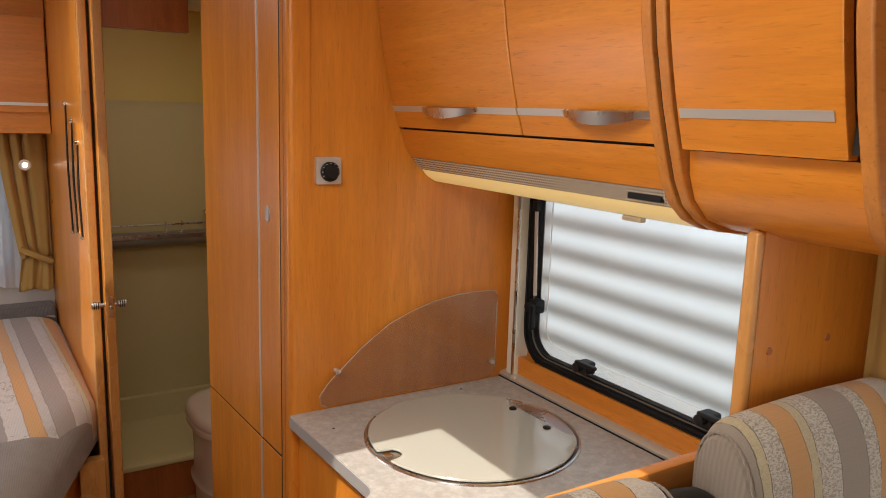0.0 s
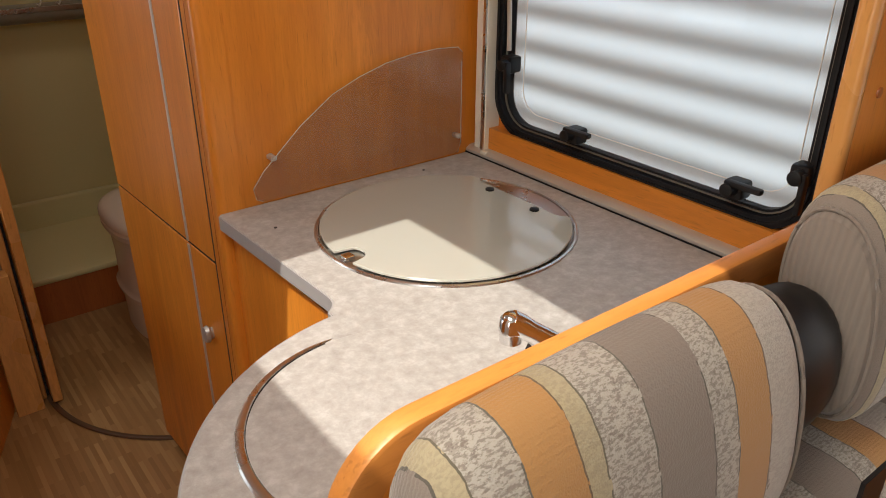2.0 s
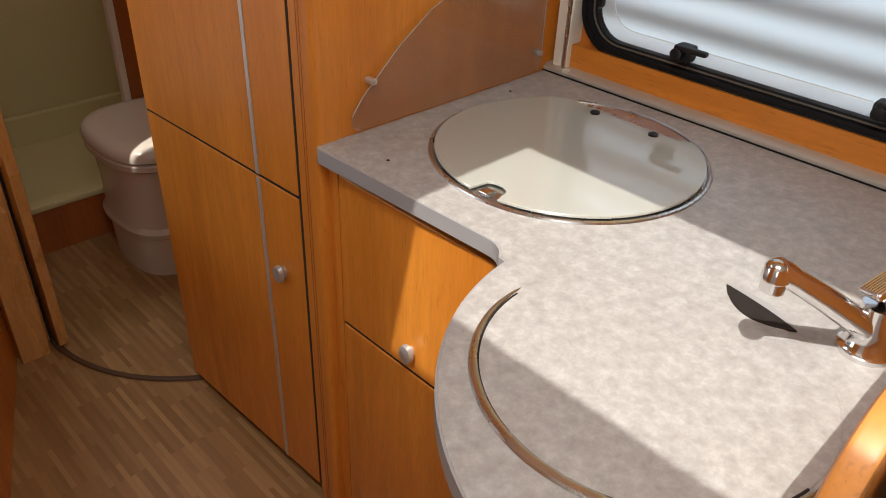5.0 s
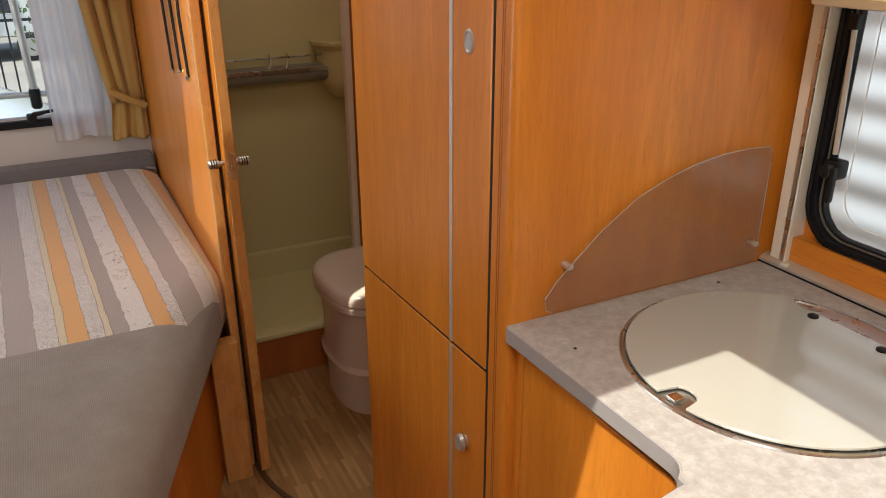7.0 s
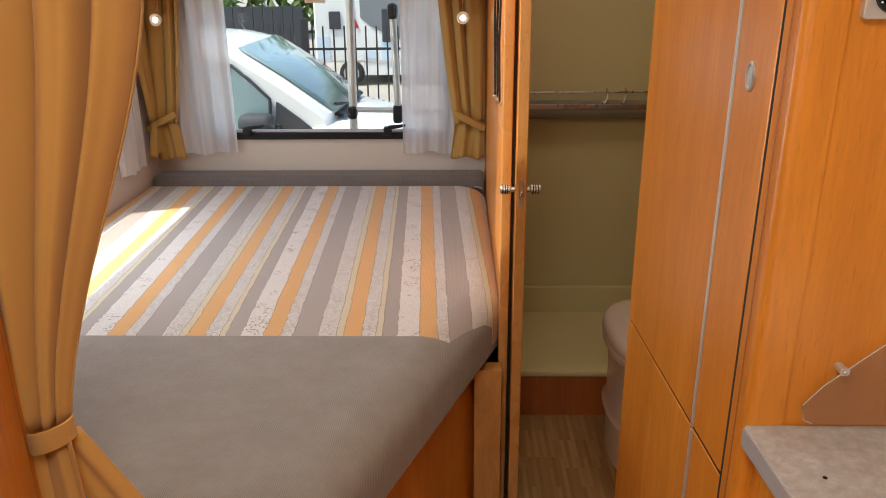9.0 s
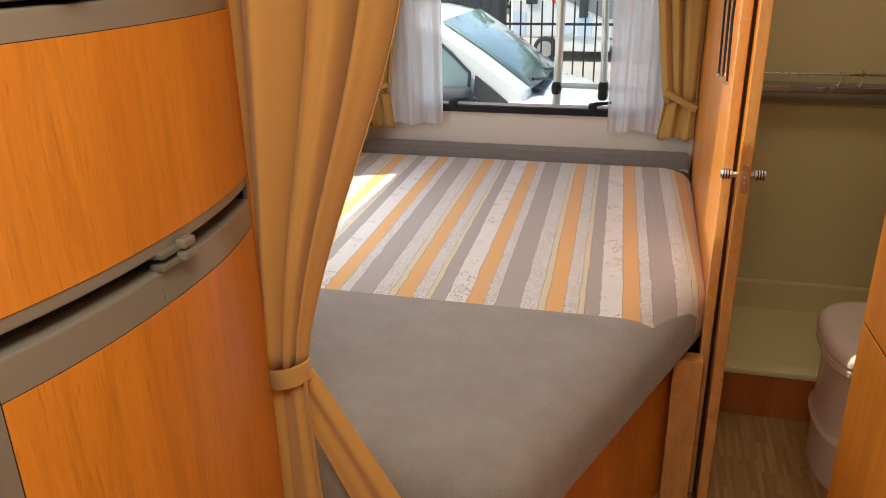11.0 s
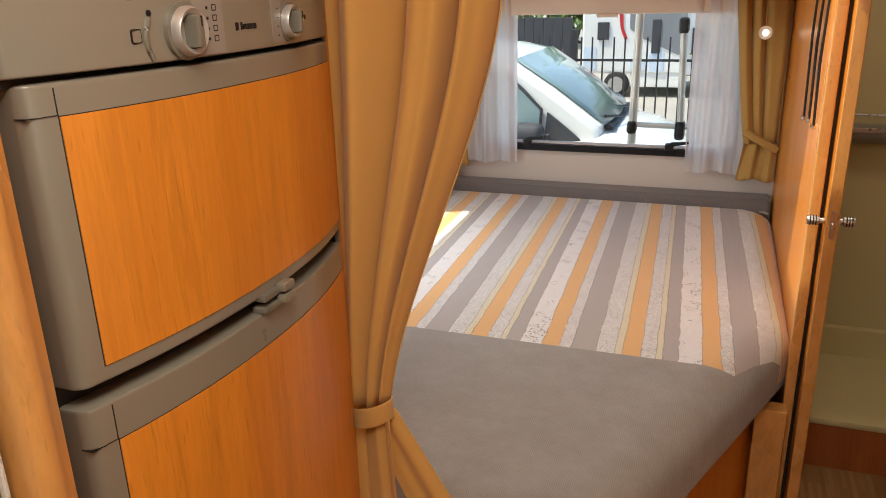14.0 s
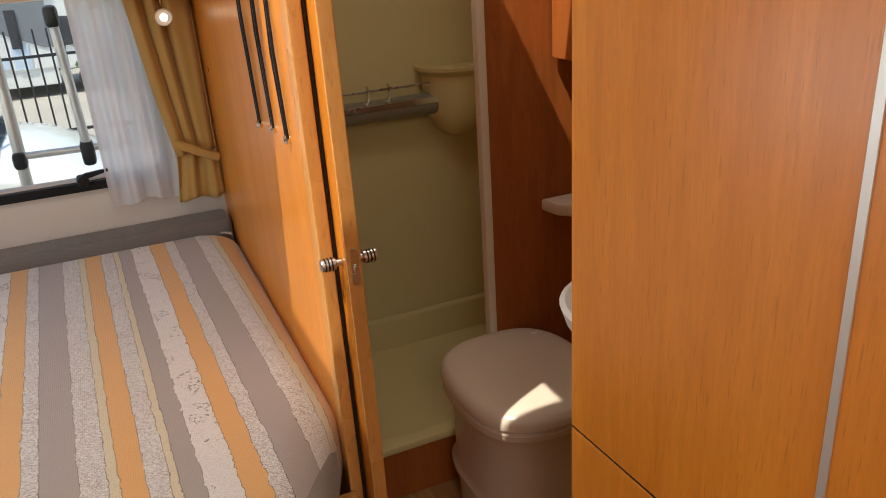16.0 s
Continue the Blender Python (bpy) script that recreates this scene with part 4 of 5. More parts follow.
headrest(0.300, 0.650, -0.012, 1.036, 0.054, 0.122, (1,), 0.045)
headrest(0.758, 1.135, -0.010, 1.078, 0.054, 0.120)
guide = thing("belt_guide", "black plastic belt guide between the headrests", "belt guide", (0.72, -0.01, 0.95))
part("shell", bolster(bmesh.new(), 0.662, 0.750, 0.0, 1.045, 0.046, 0.070, 0.1, 0.025, 28), BLACK, guide)
part("stalk", boxed(0.69, 0.73, -0.03, 0.01, 0.85, 1.0, bevel=0.006), BLACK, guide)
part("belt", boxed(0.682, 0.728, -0.108, -0.104, 0.55, 0.99), BLACK, guide, "black webbing", False)
bench = thing("upholstered_bench", "striped upholstered bench with a high back", "bench", (0.72, -0.3, 0))
part("backrest", boxed(0.29, 1.15, -0.10, 0.050, 0.45, 0.935, bevel=0.045, segments=4), SHADED_SEATCLOTH, bench, "striped back cushion")
part("seat", boxed(0.27, 1.15, -0.62, -0.10, 0.40, 0.52, bevel=0.04, segments=4), SHADED_SEATCLOTH, bench, "striped seat cushion")
part("box", boxed(0.30, 1.15, -0.58, 0.03, 0, 0.41), WOOD_Z, bench, "", False)

# ---- bed ----
BO = Vector((-0.35, 2.0, 0.0))


def bed_mask(n, xyz):
    """Stripes lie behind the foot panel and inside the slanting edge."""
    back = n.math("GREATER_THAN", xyz.outputs[1], 1.742 - BO.y)
    across = n.math("ADD", n.math("MULTIPLY", xyz.outputs[0], 0.874), n.math("MULTIPLY", xyz.outputs[1], -0.485))
    inside = n.math("LESS_THAN", across, 0.874 * (0.152 - BO.x) - 0.485 * (1.735 - BO.y))
    high = n.math("GREATER_THAN", xyz.outputs[2], 0.5)
    return n.math("MULTIPLY", n.math("MULTIPLY", back, inside), high)


BEDCLOTH = striped("striped_mattress_cover", -0.011, 82.0, bed_mask, 1.0, 0.043)
bed = thing("fixed_bed", "fixed bed with grey corduroy and striped mattress in a wood base", "bed", BO)


def bed_outline(inset):
    i = inset
    return (arc(0.295 - i - 0.03, 3.12 - 0.03, 0.03, 0, 90, 4) + [(XL + 0.01, 3.12)] + [(XL + 0.01, 1.08 + i)]
            + arc(-0.13, 1.18, 0.10 - i, -90, -22, 8) + arc(0.200, 2.05, 0.102 - i, -22, 0, 5))


def cushion(outline_at, levels):
    bm = bmesh.new()
    rings = [[bm.verts.new((x, y, z)) for x, y in outline_at(i)] for z, i in levels]
    m = len(rings[0])
    for a, b in zip(rings, rings[1:]):
        for k in range(m):
            bm.faces.new((a[k], a[(k + 1) % m], b[(k + 1) % m], b[k]))
    bm.faces.new(rings[0]), bm.faces.new(rings[-1])
    bmesh.ops.recalc_face_normals(bm, faces=bm.faces[:])
    return bm


part("mattress", cushion(bed_outline, [(0.455, 0.030), (0.462, 0.012), (0.480, 0.0), (0.555, 0.0), (0.582, 0.006), (0.604, 0.020), (0.618, 0.040), (0.627, 0.064), (0.632, 0.092)]), BEDCLOTH, bed, "striped and grey corduroy mattress")
part("piping", tube(bmesh.new(), [(x, y, 0.627) for x, y in bed_outline(0.022)][:5], 0.004, 6), RIB, bed)
part("base", prism(bmesh.new(), bed_outline(0.045), "z", 0, 0.453), WOOD_Z, bed, "cherry bed base", False)
part("corner_board", boxed(0.222, 0.297, 1.900, 1.950, 0, 0.452, bevel=0.004), SOLID, bed, "solid wood corner board")
head = thing("headboard_cushion", "long grey cloth cushion along the rear wall", "cushion", (-0.4, 3.18, 0.6))
part("cover", boxed(XL + 0.01, 0.285, 3.125, YR - 0.004, 0.50, 0.672, bevel=0.022, segments=3), GREYCUSHION, head)

# ---- partition and washroom door ----
structure("wall_partition", boxed(0.291, 0.311, 1.980, YR, 0, ROOF), WOOD_Z, "cherry partition beside the bed", "wall")
structure("trim_partition", boxed(0.288, 0.3135, 1.950, 1.984, 0, ROOF, bevel=0.005), SOLID, "rounded solid wood partition edge", "trim", True)
door = tagged(thing("door_1", "cherry washroom door folded open beside the bed partition", "door", (0.345, 2.1, 0)), kind="structure")
part("leaf", boxed(0.322, 0.346, 1.905, 2.38, 0.012, 1.95, bevel=0.003), WOOD_Z, door, "cherry door leaf")
part("edge_strip", boxed(0.3205, 0.3475, 1.897, 1.906, 0.012, 1.95, bevel=0.003), SOLID, door, "honey-coloured edging")
part("dark_seal", boxed(0.3145, 0.3200, 1.955, 1.975, 0.0, 1.95), GAPSHADE, door, "", False)
part("lock_plate", prism(bmesh.new(), round_rect(0.328, 0.341, 0.912, 0.979, 0.006), "y", 1.893, 1.8975), STEEL, door, "steel lock plate")
part("bolt", boxed(0.331, 0.338, 1.888, 1.895, 0.934, 0.950, bevel=0.002), STEEL, door)
for s, x in ((-1, 0.3205), (1, 0.3475)):
    k = part("knob", lathe(bmesh.new(), [(0.007, 0.0), (0.007, s * 0.010), (0.0115, s * 0.012), (0.0115, s * 0.034), (0.0095, s * 0.037), (0.0, s * 0.037)], (x, 1.928, 0.946), "x", 24), STEEL, door, "ribbed steel knob")
    for q in (0.017, 0.023, 0.029):
        part("band", lathe(bmesh.new(), [(0.0121, s * q), (0.0121, s * (q + 0.0025)), (0.009, s * (q + 0.0025))], (x, 1.928, 0.946), "x", 24), BLACK, k)
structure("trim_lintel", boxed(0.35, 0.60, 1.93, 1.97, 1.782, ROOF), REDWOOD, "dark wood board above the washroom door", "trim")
step = [(0.811 + 0.492 * math.cos(radians(a)), 1.957 + 0.492 * math.sin(radians(a)), 0.003) for a in range(172, 242, 4)]
structure("trim_threshold", tube(bmesh.new(), step, 0.009, 8, flat=0.6), THRESHOLD, "curved brown floor threshold", "trim", True)

# elastic straps on the partition
for i, (yt, zt, yb, zb) in enumerate(((2.36, 1.555, 2.33, 1.118), (2.21, 1.50, 2.19, 1.134), (2.09, 1.435, 2.07, 1.138))):
    s = thing("elastic_strap", "black elastic holding strap on the partition", "strap", (0.29, yb, zb), "holding straps")
    for k in (-0.006, 0.006):
        part("cord", tube(bmesh.new(), [(0.287, yt + k * 0.3, zt), (0.283, (yt + yb) / 2 + k * 1.6, (zt + zb) / 2), (0.286, yb + k, zb)], 0.0028, 6), BLACK, s)
    for y, z in ((yt, zt), (yb, zb)):
        part("button", lathe(bmesh.new(), [(0.008, 0.0), (0.009, -0.006), (0.005, -0.012), (0.0, -0.012)], (0.291, y, z), "x", 16), CHROME, s, "shiny press button")

# ---- washroom ----
WY = 3.08
structure("wall_shower", boxed(0.311, XR, WY, YR, 0, 1.572), WASH, "cream plastic shower wall", "wall")
structure("wall_shower_upper", boxed(0.311, XR, WY + 0.012, YR, 1.572, ROOF), YELLOW, "pale yellow upper shower wall", "wall")
structure("trim_shower", boxed(0.36, XR - 0.004, WY - 0.006, WY + 0.002, 1.567, 1.574), WASH, "cream seam trim", "trim")
structure("wall_shower_side", boxed(XR - 0.012, XR - 0.001, 1.55, WY, 0.0, ROOF), WASH, "cream plastic washroom side wall", "wall")
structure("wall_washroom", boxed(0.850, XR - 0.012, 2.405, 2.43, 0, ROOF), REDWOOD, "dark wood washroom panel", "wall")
structure("trim_shower_post", boxed(0.826, 0.850, 2.395, 2.425, 0.13, ROOF, bevel=0.006), CREAM, "pale shower edge profile", "trim", True)
tray = thing("shower_tray", "cream raised shower tray with a wood riser", "shower tray", (0.75, 2.7, 0))
part("riser", boxed(0.32, 0.85, 2.405, 2.423, 0, 0.156), REDWOOD, tray, "dark wood riser", False)
part("lip", boxed(0.32, 0.850, 2.393, 2.445, 0.154, 0.178, bevel=0.008), WASH, tray)
part("pan", boxed(0.32, XR - 0.012, 2.44, WY, 0.02, 0.100), WASH, tray, "", False)
part("back_skirt", boxed(0.32, XR - 0.012, WY - 0.035, WY, 0.09, 0.215, bevel=0.012), WASH, tray)
bar = thing("shower_shelf", "grey tube shelf with wire rail and hooks on the shower wall", "shelf", (0.7, 3.0, 0.95))
part("tube", tube(bmesh.new(), [(0.36, 3.025, 0.958), (0.985, 3.025, 0.958)], 0.036, 16), GREYPLASTIC, bar, "grey rounded tray tube")
part("lip", boxed(0.36, 0.985, 2.986, 2.994, 0.966, 0.984, bevel=0.002), STEEL, bar)
part("wire", tube(bmesh.new(), [(0.36, 3.007, 1.026), (1.0, 3.007, 1.026)], 0.004, 8), STEEL, bar, "thin steel rail")
for x in (0.738, 0.807):
    part("hook", tube(bmesh.new(), [(x, 3.007, 1.040), (x, 2.994, 1.032), (x, 2.992, 1.003), (x - 0.012, 2.984, 0.986), (x - 0.02, 2.977, 0.996)], 0.004, 8), STEEL, bar, "small steel hook")
corner = thing("corner_shelf", "cream moulded corner shelf in the shower", "shelf", (1.05, 2.98, 0.85))
prof = [(0.0, -0.235), (0.035, -0.230), (0.070, -0.205), (0.092, -0.160), (0.104, -0.09), (0.108, -0.03), (0.128, -0.012), (0.130, 0.0), (0.118, 0.004), (0.114, -0.012), (0.0, -0.012)]
part("shell", lathe(bmesh.new(), prof, (1.05, WY - 0.035, 1.075), "z", 32), WASH, corner)

TO = (0.812, 2.195, 0.0)
wc = thing("cassette_toilet", "beige plastic cassette toilet with closed lid", "toilet", TO)


def oval(s, ox=0.0, oy=0.0, n=48):
    """The rounded-square plan of the toilet, larger towards its front."""
    pts = []
    for i in range(n):
        a = 2 * math.pi * i / n
        c, d = math.cos(a), math.sin(a)
        pts.append((TO[0] + ox + 0.185 * s * math.copysign(abs(c) ** 0.72, c), TO[1] + oy + 0.215 * s * math.copysign(abs(d) ** 0.72, d)))
    return pts


def wc_ring(levels):
    bm = bmesh.new()
    rings = [[bm.verts.new((x, y, z)) for x, y in oval(s)] for s, z in levels]
    for a, b in zip(rings, rings[1:]):
        for k in range(48):
            bm.faces.new((a[k], a[(k + 1) % 48], b[(k + 1) % 48], b[k]))
    bm.faces.new(rings[0]), bm.faces.new(rings[-1])
    bmesh.ops.recalc_face_normals(bm, faces=bm.faces[:])
    return bm


part("pedestal", wc_ring([(0.84, 0.0), (0.85, 0.10), (0.855, 0.135), (0.92, 0.145), (0.93, 0.16), (0.87, 0.175), (0.86, 0.28), (0.88, 0.345), (0.93, 0.375)]), TOILET, wc)
part("seat", wc_ring([(0.95, 0.376), (0.985, 0.382), (0.99, 0.398), (0.96, 0.405)]), TOILET, wc, "beige toilet seat ring")
part("lid", wc_ring([(0.965, 0.408), (1.0, 0.412), (1.0, 0.425), (0.97, 0.440), (0.90, 0.450), (0.75, 0.456), (0.4, 0.460)]), TOILET, wc, "closed beige lid")
part("hinge", boxed(0.80, 0.83, 2.378, 2.392, 0.415, 0.445, bevel=0.003), TOILET, wc)
ledge = thing("washroom_shelf", "small off-white washroom shelf on the dark panel", "shelf", (1.08, 2.34, 0.78))
part("board", prism(bmesh.new(), [(0.995, 2.398), (1.005, 2.34), (1.04, 2.30), (XR - 0.014, 2.28), (XR - 0.014, 2.398)], "z", 0.765, 0.800, 0.008), TOILET, ledge)
cab = thing("mirror_cabinet", "dark wood washroom cabinet on the wall", "cabinet", (1.1, 2.33, 1.15))
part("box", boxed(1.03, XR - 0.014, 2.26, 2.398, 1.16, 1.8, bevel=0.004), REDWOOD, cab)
bowl = thing("wash_basin", "white oval washroom basin", "basin", (0.82, 1.68, 0.58))
part("bowl", lathe(bmesh.new(), [(0.07, 0.0), (0.12, 0.04), (0.155, 0.09), (0.165, 0.12), (0.155, 0.125), (0.14, 0.118), (0.0, 0.05)], (0.815, 1.71, 0.715), "z", 40), WHITE, bowl)
part("support", boxed(0.765, 0.88, 1.556, 1.70, 0.58, 0.735, bevel=0.01), WHITE, bowl)

# ---- fridge ----
fridge = thing("fridge", "grey fridge with two bowed cherry-faced doors", "fridge", (-0.7, 0.71, 0))
FA, FB = 0.476, 0.988


def bow(y, base=-0.426, depth=0.036):
    k = (y - FA) / (FB - FA) * 2 - 1
    return base + depth * (1 - abs(k) ** 2.2)


def bowed(z0, z1, y0, y1, out=0.0, thick=0.03, bevel=0.0, n=24, corner=0.0):
    ys = [y0 + corner + (y1 - y0 - corner) * i / n for i in range(n + 1)]
    front = [(bow(y) + out, y) for y in ys]
    if corner:
        x = bow(y0 + corner) + out
        front = [(x - corner + corner * math.sin(radians(a)), y0 + corner - corner * math.cos(radians(a))) for a in range(0, 90, 15)] + front
    pts = front + [(front[-1][0] - thick, y1), (front[0][0] - thick + corner, y0)]
    return prism(bmesh.new(), pts, "z", z0, z1, bevel, 2)


part("cabinet", boxed(XL + 0.02, -0.485, FA, FB, 0.02, 1.48), BLACK, fridge, "", False)
part("control_panel", bowed(1.418, 1.478, FA + 0.004, FB, 0.0, 0.06, 0.003, corner=0.010), GREYPLASTIC, fridge, "grey control fascia")
part("top_gap", boxed(-0.48, -0.432, FA, FB, 1.411, 1.420), GAPSHADE, fridge, "", False)
for name, z0, z1, pa, pb in (("upper_door", 1.150, 1.413, 1.166, 1.386), ("lower_door", 0.10, 1.131, 0.14, 1.090)):
    d = part(name, bowed(z0, z1, FA + 0.014, FB - 0.003, 0.0, 0.055, 0.004, corner=0.016), GREYPLASTIC, fridge, "bowed grey door frame")
    part("facing", bowed(pa, pb, FA + 0.040, FB - 0.006, 0.0012, 0.004), WOOD_Z, d, "upright-grained cherry facing", False)
    part("facing_joint", bowed(pa - 0.0008, pb + 0.0008, FA + 0.0392, FB - 0.0054, 0.0004, 0.004), GAPSHADE, d, "", False)
    part("corner_seam", bowed(pb + 0.001, pb + 0.0018, FA + 0.0135, FA + 0.040, 0.0006, 0.004, corner=0.016), GAPSHADE, d, "", False)
    part("corner_seam", bowed(pb + 0.001, z1 - 0.004, FA + 0.0388, FA + 0.0395, 0.0006, 0.004), GAPSHADE, d, "", False)
part("grip_recess", bowed(1.128, 1.153, FA + 0.004, FB - 0.004, -0.030, 0.03), BLACK, fridge, "dark grip recess", False)
for z, s in ((1.149, 1), (1.135, -1)):
    c = part("catch", boxed(bow(0.747) - 0.012, bow(0.747) + 0.007, 0.722, 0.772, z - 0.004, z + 0.004, bevel=0.002), GREYDARK, fridge, "grey sliding door catch")
    part("thumb_piece", boxed(bow(0.747) + 0.002, bow(0.747) + 0.015, 0.752, 0.775, z - 0.002, z + 0.009, bevel=0.003), GREYPLASTIC, c)


def knob(y, r):
    x = bow(y)
    k = part("knob", lathe(bmesh.new(), [(r, 0.0), (r, 0.008), (r * 0.9, 0.012), (r * 0.72, 0.010), (r * 0.68, 0.004), (0.0, 0.004)], (x, y, 1.4435), "x", 36), SATIN, fridge, "silver control knob")
    part("scale_ring", lathe(bmesh.new(), [(r * 1.16, -0.002), (r * 1.16, 0.0022), (r * 1.02, 0.0030)], (x, y, 1.4435), "x", 36), GREYDARK, k)
    part("grip", boxed(x, x + 0.020, y - r * 0.22, y + r * 0.22, 1.4435 - r * 0.66, 1.4435 + r * 0.66, bevel=0.003), GREYDARK, k)
    part("pointer", boxed(x + 0.0195, x + 0.0206, y - 0.0006, y + 0.0006, 1.4435 + r * 0.2, 1.4435 + r * 0.6), BLACK, k, "", False)


knob(0.655, 0.0225)
knob(0.842, 0.0185)
part("label_panel", bowed(1.4200, 1.4710, 0.668, 0.712, 0.0006, 0.003, n=6), LABELGREY, fridge, "paler printed panel", False)
part("label_panel", bowed(1.4230, 1.4690, 0.803, 0.826, 0.0006, 0.003, n=4), LABELGREY, fridge, "", False)
slot = [(bow(0.6110) + 0.0008, 0.6130 - 0.006 * math.sin(math.pi * i / 10), 1.4210 + 0.036 * i / 10) for i in range(11)]
part("slide_slot", tube(bmesh.new(), slot, 0.0026, 6), GREYDARK, fridge)
part("mark", lathe(bmesh.new(), [(0.0028, 0.0), (0.0028, 0.0012), (0.0, 0.0012)], (bow(0.6140), 0.6140, 1.4610), "x", 12), BLACK, fridge)
for i, z in enumerate((1.4630, 1.4535, 1.4440, 1.4345)):
    part("mark", lathe(bmesh.new(), [(0.0016, 0.0), (0.0016, 0.001), (0.0, 0.001)], (bow(0.6880), 0.6880, z), "x", 10), BLACK, fridge)
    part("symbol", ring_frame(bmesh.new(), round_rect(0.6955, 0.7025, z - 0.003, z + 0.003, 0.001, 2), round_rect(0.6965, 0.7015, z - 0.002, z + 0.002, 0.0006, 2), "x", bow(0.6980) - 0.001, bow(0.6980) + 0.0008), BLACK, fridge, "", False)
part("symbol", ring_frame(bmesh.new(), round_rect(0.5920, 0.6040, 1.4365, 1.4485, 0.002, 3), round_rect(0.5928, 0.6032, 1.4373, 1.4477, 0.0015, 3), "x", bow(0.5980) - 0.001, bow(0.5980) + 0.0008), BLACK, fridge, "", False)
part("maker_mark", boxed(bow(0.77) - 0.001, bow(0.77) + 0.0008, 0.7320, 0.7375, 1.4395, 1.4475), BLACK, fridge, "small dark maker's mark", False)
for i in range(7):
    y = 0.7410 + i * 0.0043
    part("maker_mark", boxed(bow(y) - 0.001, bow(y) + 0.0008, y, y + 0.0028, 1.4400, 1.4455 + (0.002 if i == 0 else 0)), BLACK, fridge, "", False)
for i in range(4):
    part("mark", boxed(bow(0.8180) - 0.001, bow(0.8180) + 0.0008, 0.8140, 0.8185, 1.4290 + i * 0.0095, 1.4305 + i * 0.0095), BLACK, fridge, "", False)
part("maker_mark", boxed(bow(0.8910) - 0.001, bow(0.8910) + 0.0008, 0.8840, 0.8950, 1.4440, 1.4490), BLACK, fridge, "", False)
surround = thing("fridge_surround", "cherry housing round the fridge with a rounded post", "housing", (-0.5, 0.7, 0))
part("side_board", boxed(XL + 0.01, -0.45, 0.435, 0.470, 0, ROOF), WOOD_Z, surround, "", False)
postpts = [(-0.46, 0.402), (-0.392, 0.400)] + arc(-0.388, 0.414, 0.013, -90, 60, 8) + [(-0.390, 0.440), (-0.46, 0.446)]
part("post", prism(bmesh.new(), postpts, "z", 0, ROOF), SOLID, surround, "rounded solid wood post")
part("far_board", boxed(XL + 0.01, -0.437, 0.9965, 1.012, 0, ROOF), WOOD_Z, surround, "", False)
part("edge_trim", boxed(-0.470, -0.431, 0.9905, 0.9965, 0, 1.48, bevel=0.0015), GREYDARK, surround, "grey edge trim")
part("edge_gap", boxed(-0.480, -0.436, 0.9875, 0.9910, 0, 1.48), GAPSHADE, surround, "", False)
part("top_board", boxed(XL + 0.02, -0.425, 0.444, 0.990, 1.481, 1.496, bevel=0.003), SOLID, surround, "", True)
part("upper_door", boxed(-0.455, -0.43, 0.447, 0.987, 1.500, 1.95, bevel=0.003), WOOD_Z, surround)
pad = thing("padded_panel", "white ribbed cloth panel beside the fridge post", "panel", (-0.45, 0.25, 0.4))
part("pad", boxed(-0.52, -0.400, -0.1, 0.394, 0.02, 1.75, bevel=0.02, segments=3), WHITECLOTH, pad, "white ribbed cloth cover")
part("piping", tube(bmesh.new(), [(-0.404, 0.391, 0.05), (-0.404, 0.391, 1.72)], 0.003, 8), WHITECLOTH, pad)

# ---- curtains ----


def drape(name, edge, z0, z1, folds, depth, material, parent, label, rows=36, cols=90, normal=(0, 1), phase=0.0, solid=0.002, pleat=False):
    """A hanging cloth: edge(v) gives its two ends (x, y) at height v from 0 (bottom) to 1 (top); folds ripple between them."""
    bm = bmesh.new()
    grid = []
    for j in range(rows + 1):
        v = j / rows
        (xa, ya), (xb, yb), amp = edge(v)
        row = []
        for i in range(cols + 1):
            u = i / cols
            w = math.sin(2 * math.pi * folds * u + phase + 0.5 * math.sin(3 * v + 5 * u)) + 0.35 * math.sin(2 * math.pi * folds * 2.3 * u + phase * 2 + v)
            if pleat:
                g = folds * (u + 0.05 * math.sin(7 * u + phase)) + 0.10 * math.sin(2.2 * v + 4 * u) + phase
                w = 1 - 2 * abs(math.sin(math.pi * g)) ** 0.62 + 0.16 * math.sin(2 * math.pi * g * 1.7 + v)
            d = depth * amp * w
            row.append(bm.verts.new((xa + (xb - xa) * u + normal[0] * d, ya + (yb - ya) * u + normal[1] * d, z0 + (z1 - z0) * v + 0.006 * math.sin(9 * u + phase) * (1 - v))))
        grid.append(row)
    for a, b in zip(grid, grid[1:]):
        for i in range(cols):
            bm.faces.new((a[i], a[i + 1], b[i + 1], b[i]))
    return part(name, bm, material, parent, label, True, solid)


bedcurtain = thing("bed_curtain", "long tan curtain tied back beside the fridge", "curtain", (-0.36, 1.04, 0.1))


def upper_edge(v):
    # v 0 at the tie, 1 at the rail
    k = min(1.0, v / 0.56)
    k = k * k * (3 - 2 * k) * 0.55 + k * 0.45
    return (-0.452 + 0.012 * k, 1.022), (-0.384 + 0.172 * k, 1.034 + 0.05 * k), 0.30 + 0.70 * k


drape("upper_cloth", upper_edge, 0.838, 1.955, 3.4, 0.036, TAN, bedcurtain, "gathered tan cloth", rows=48, phase=0.6, cols=180, pleat=True)


def inner_edge(v):
    return (-0.452, 1.022), (-0.378 + 0.03 * (1 - v), 1.020), 0.5


drape("inner_cloth", inner_edge, 0.10, 0.832, 2.2, 0.012, TAN, bedcurtain, "straight tan cloth below the tie", phase=0.2, cols=90, pleat=True)


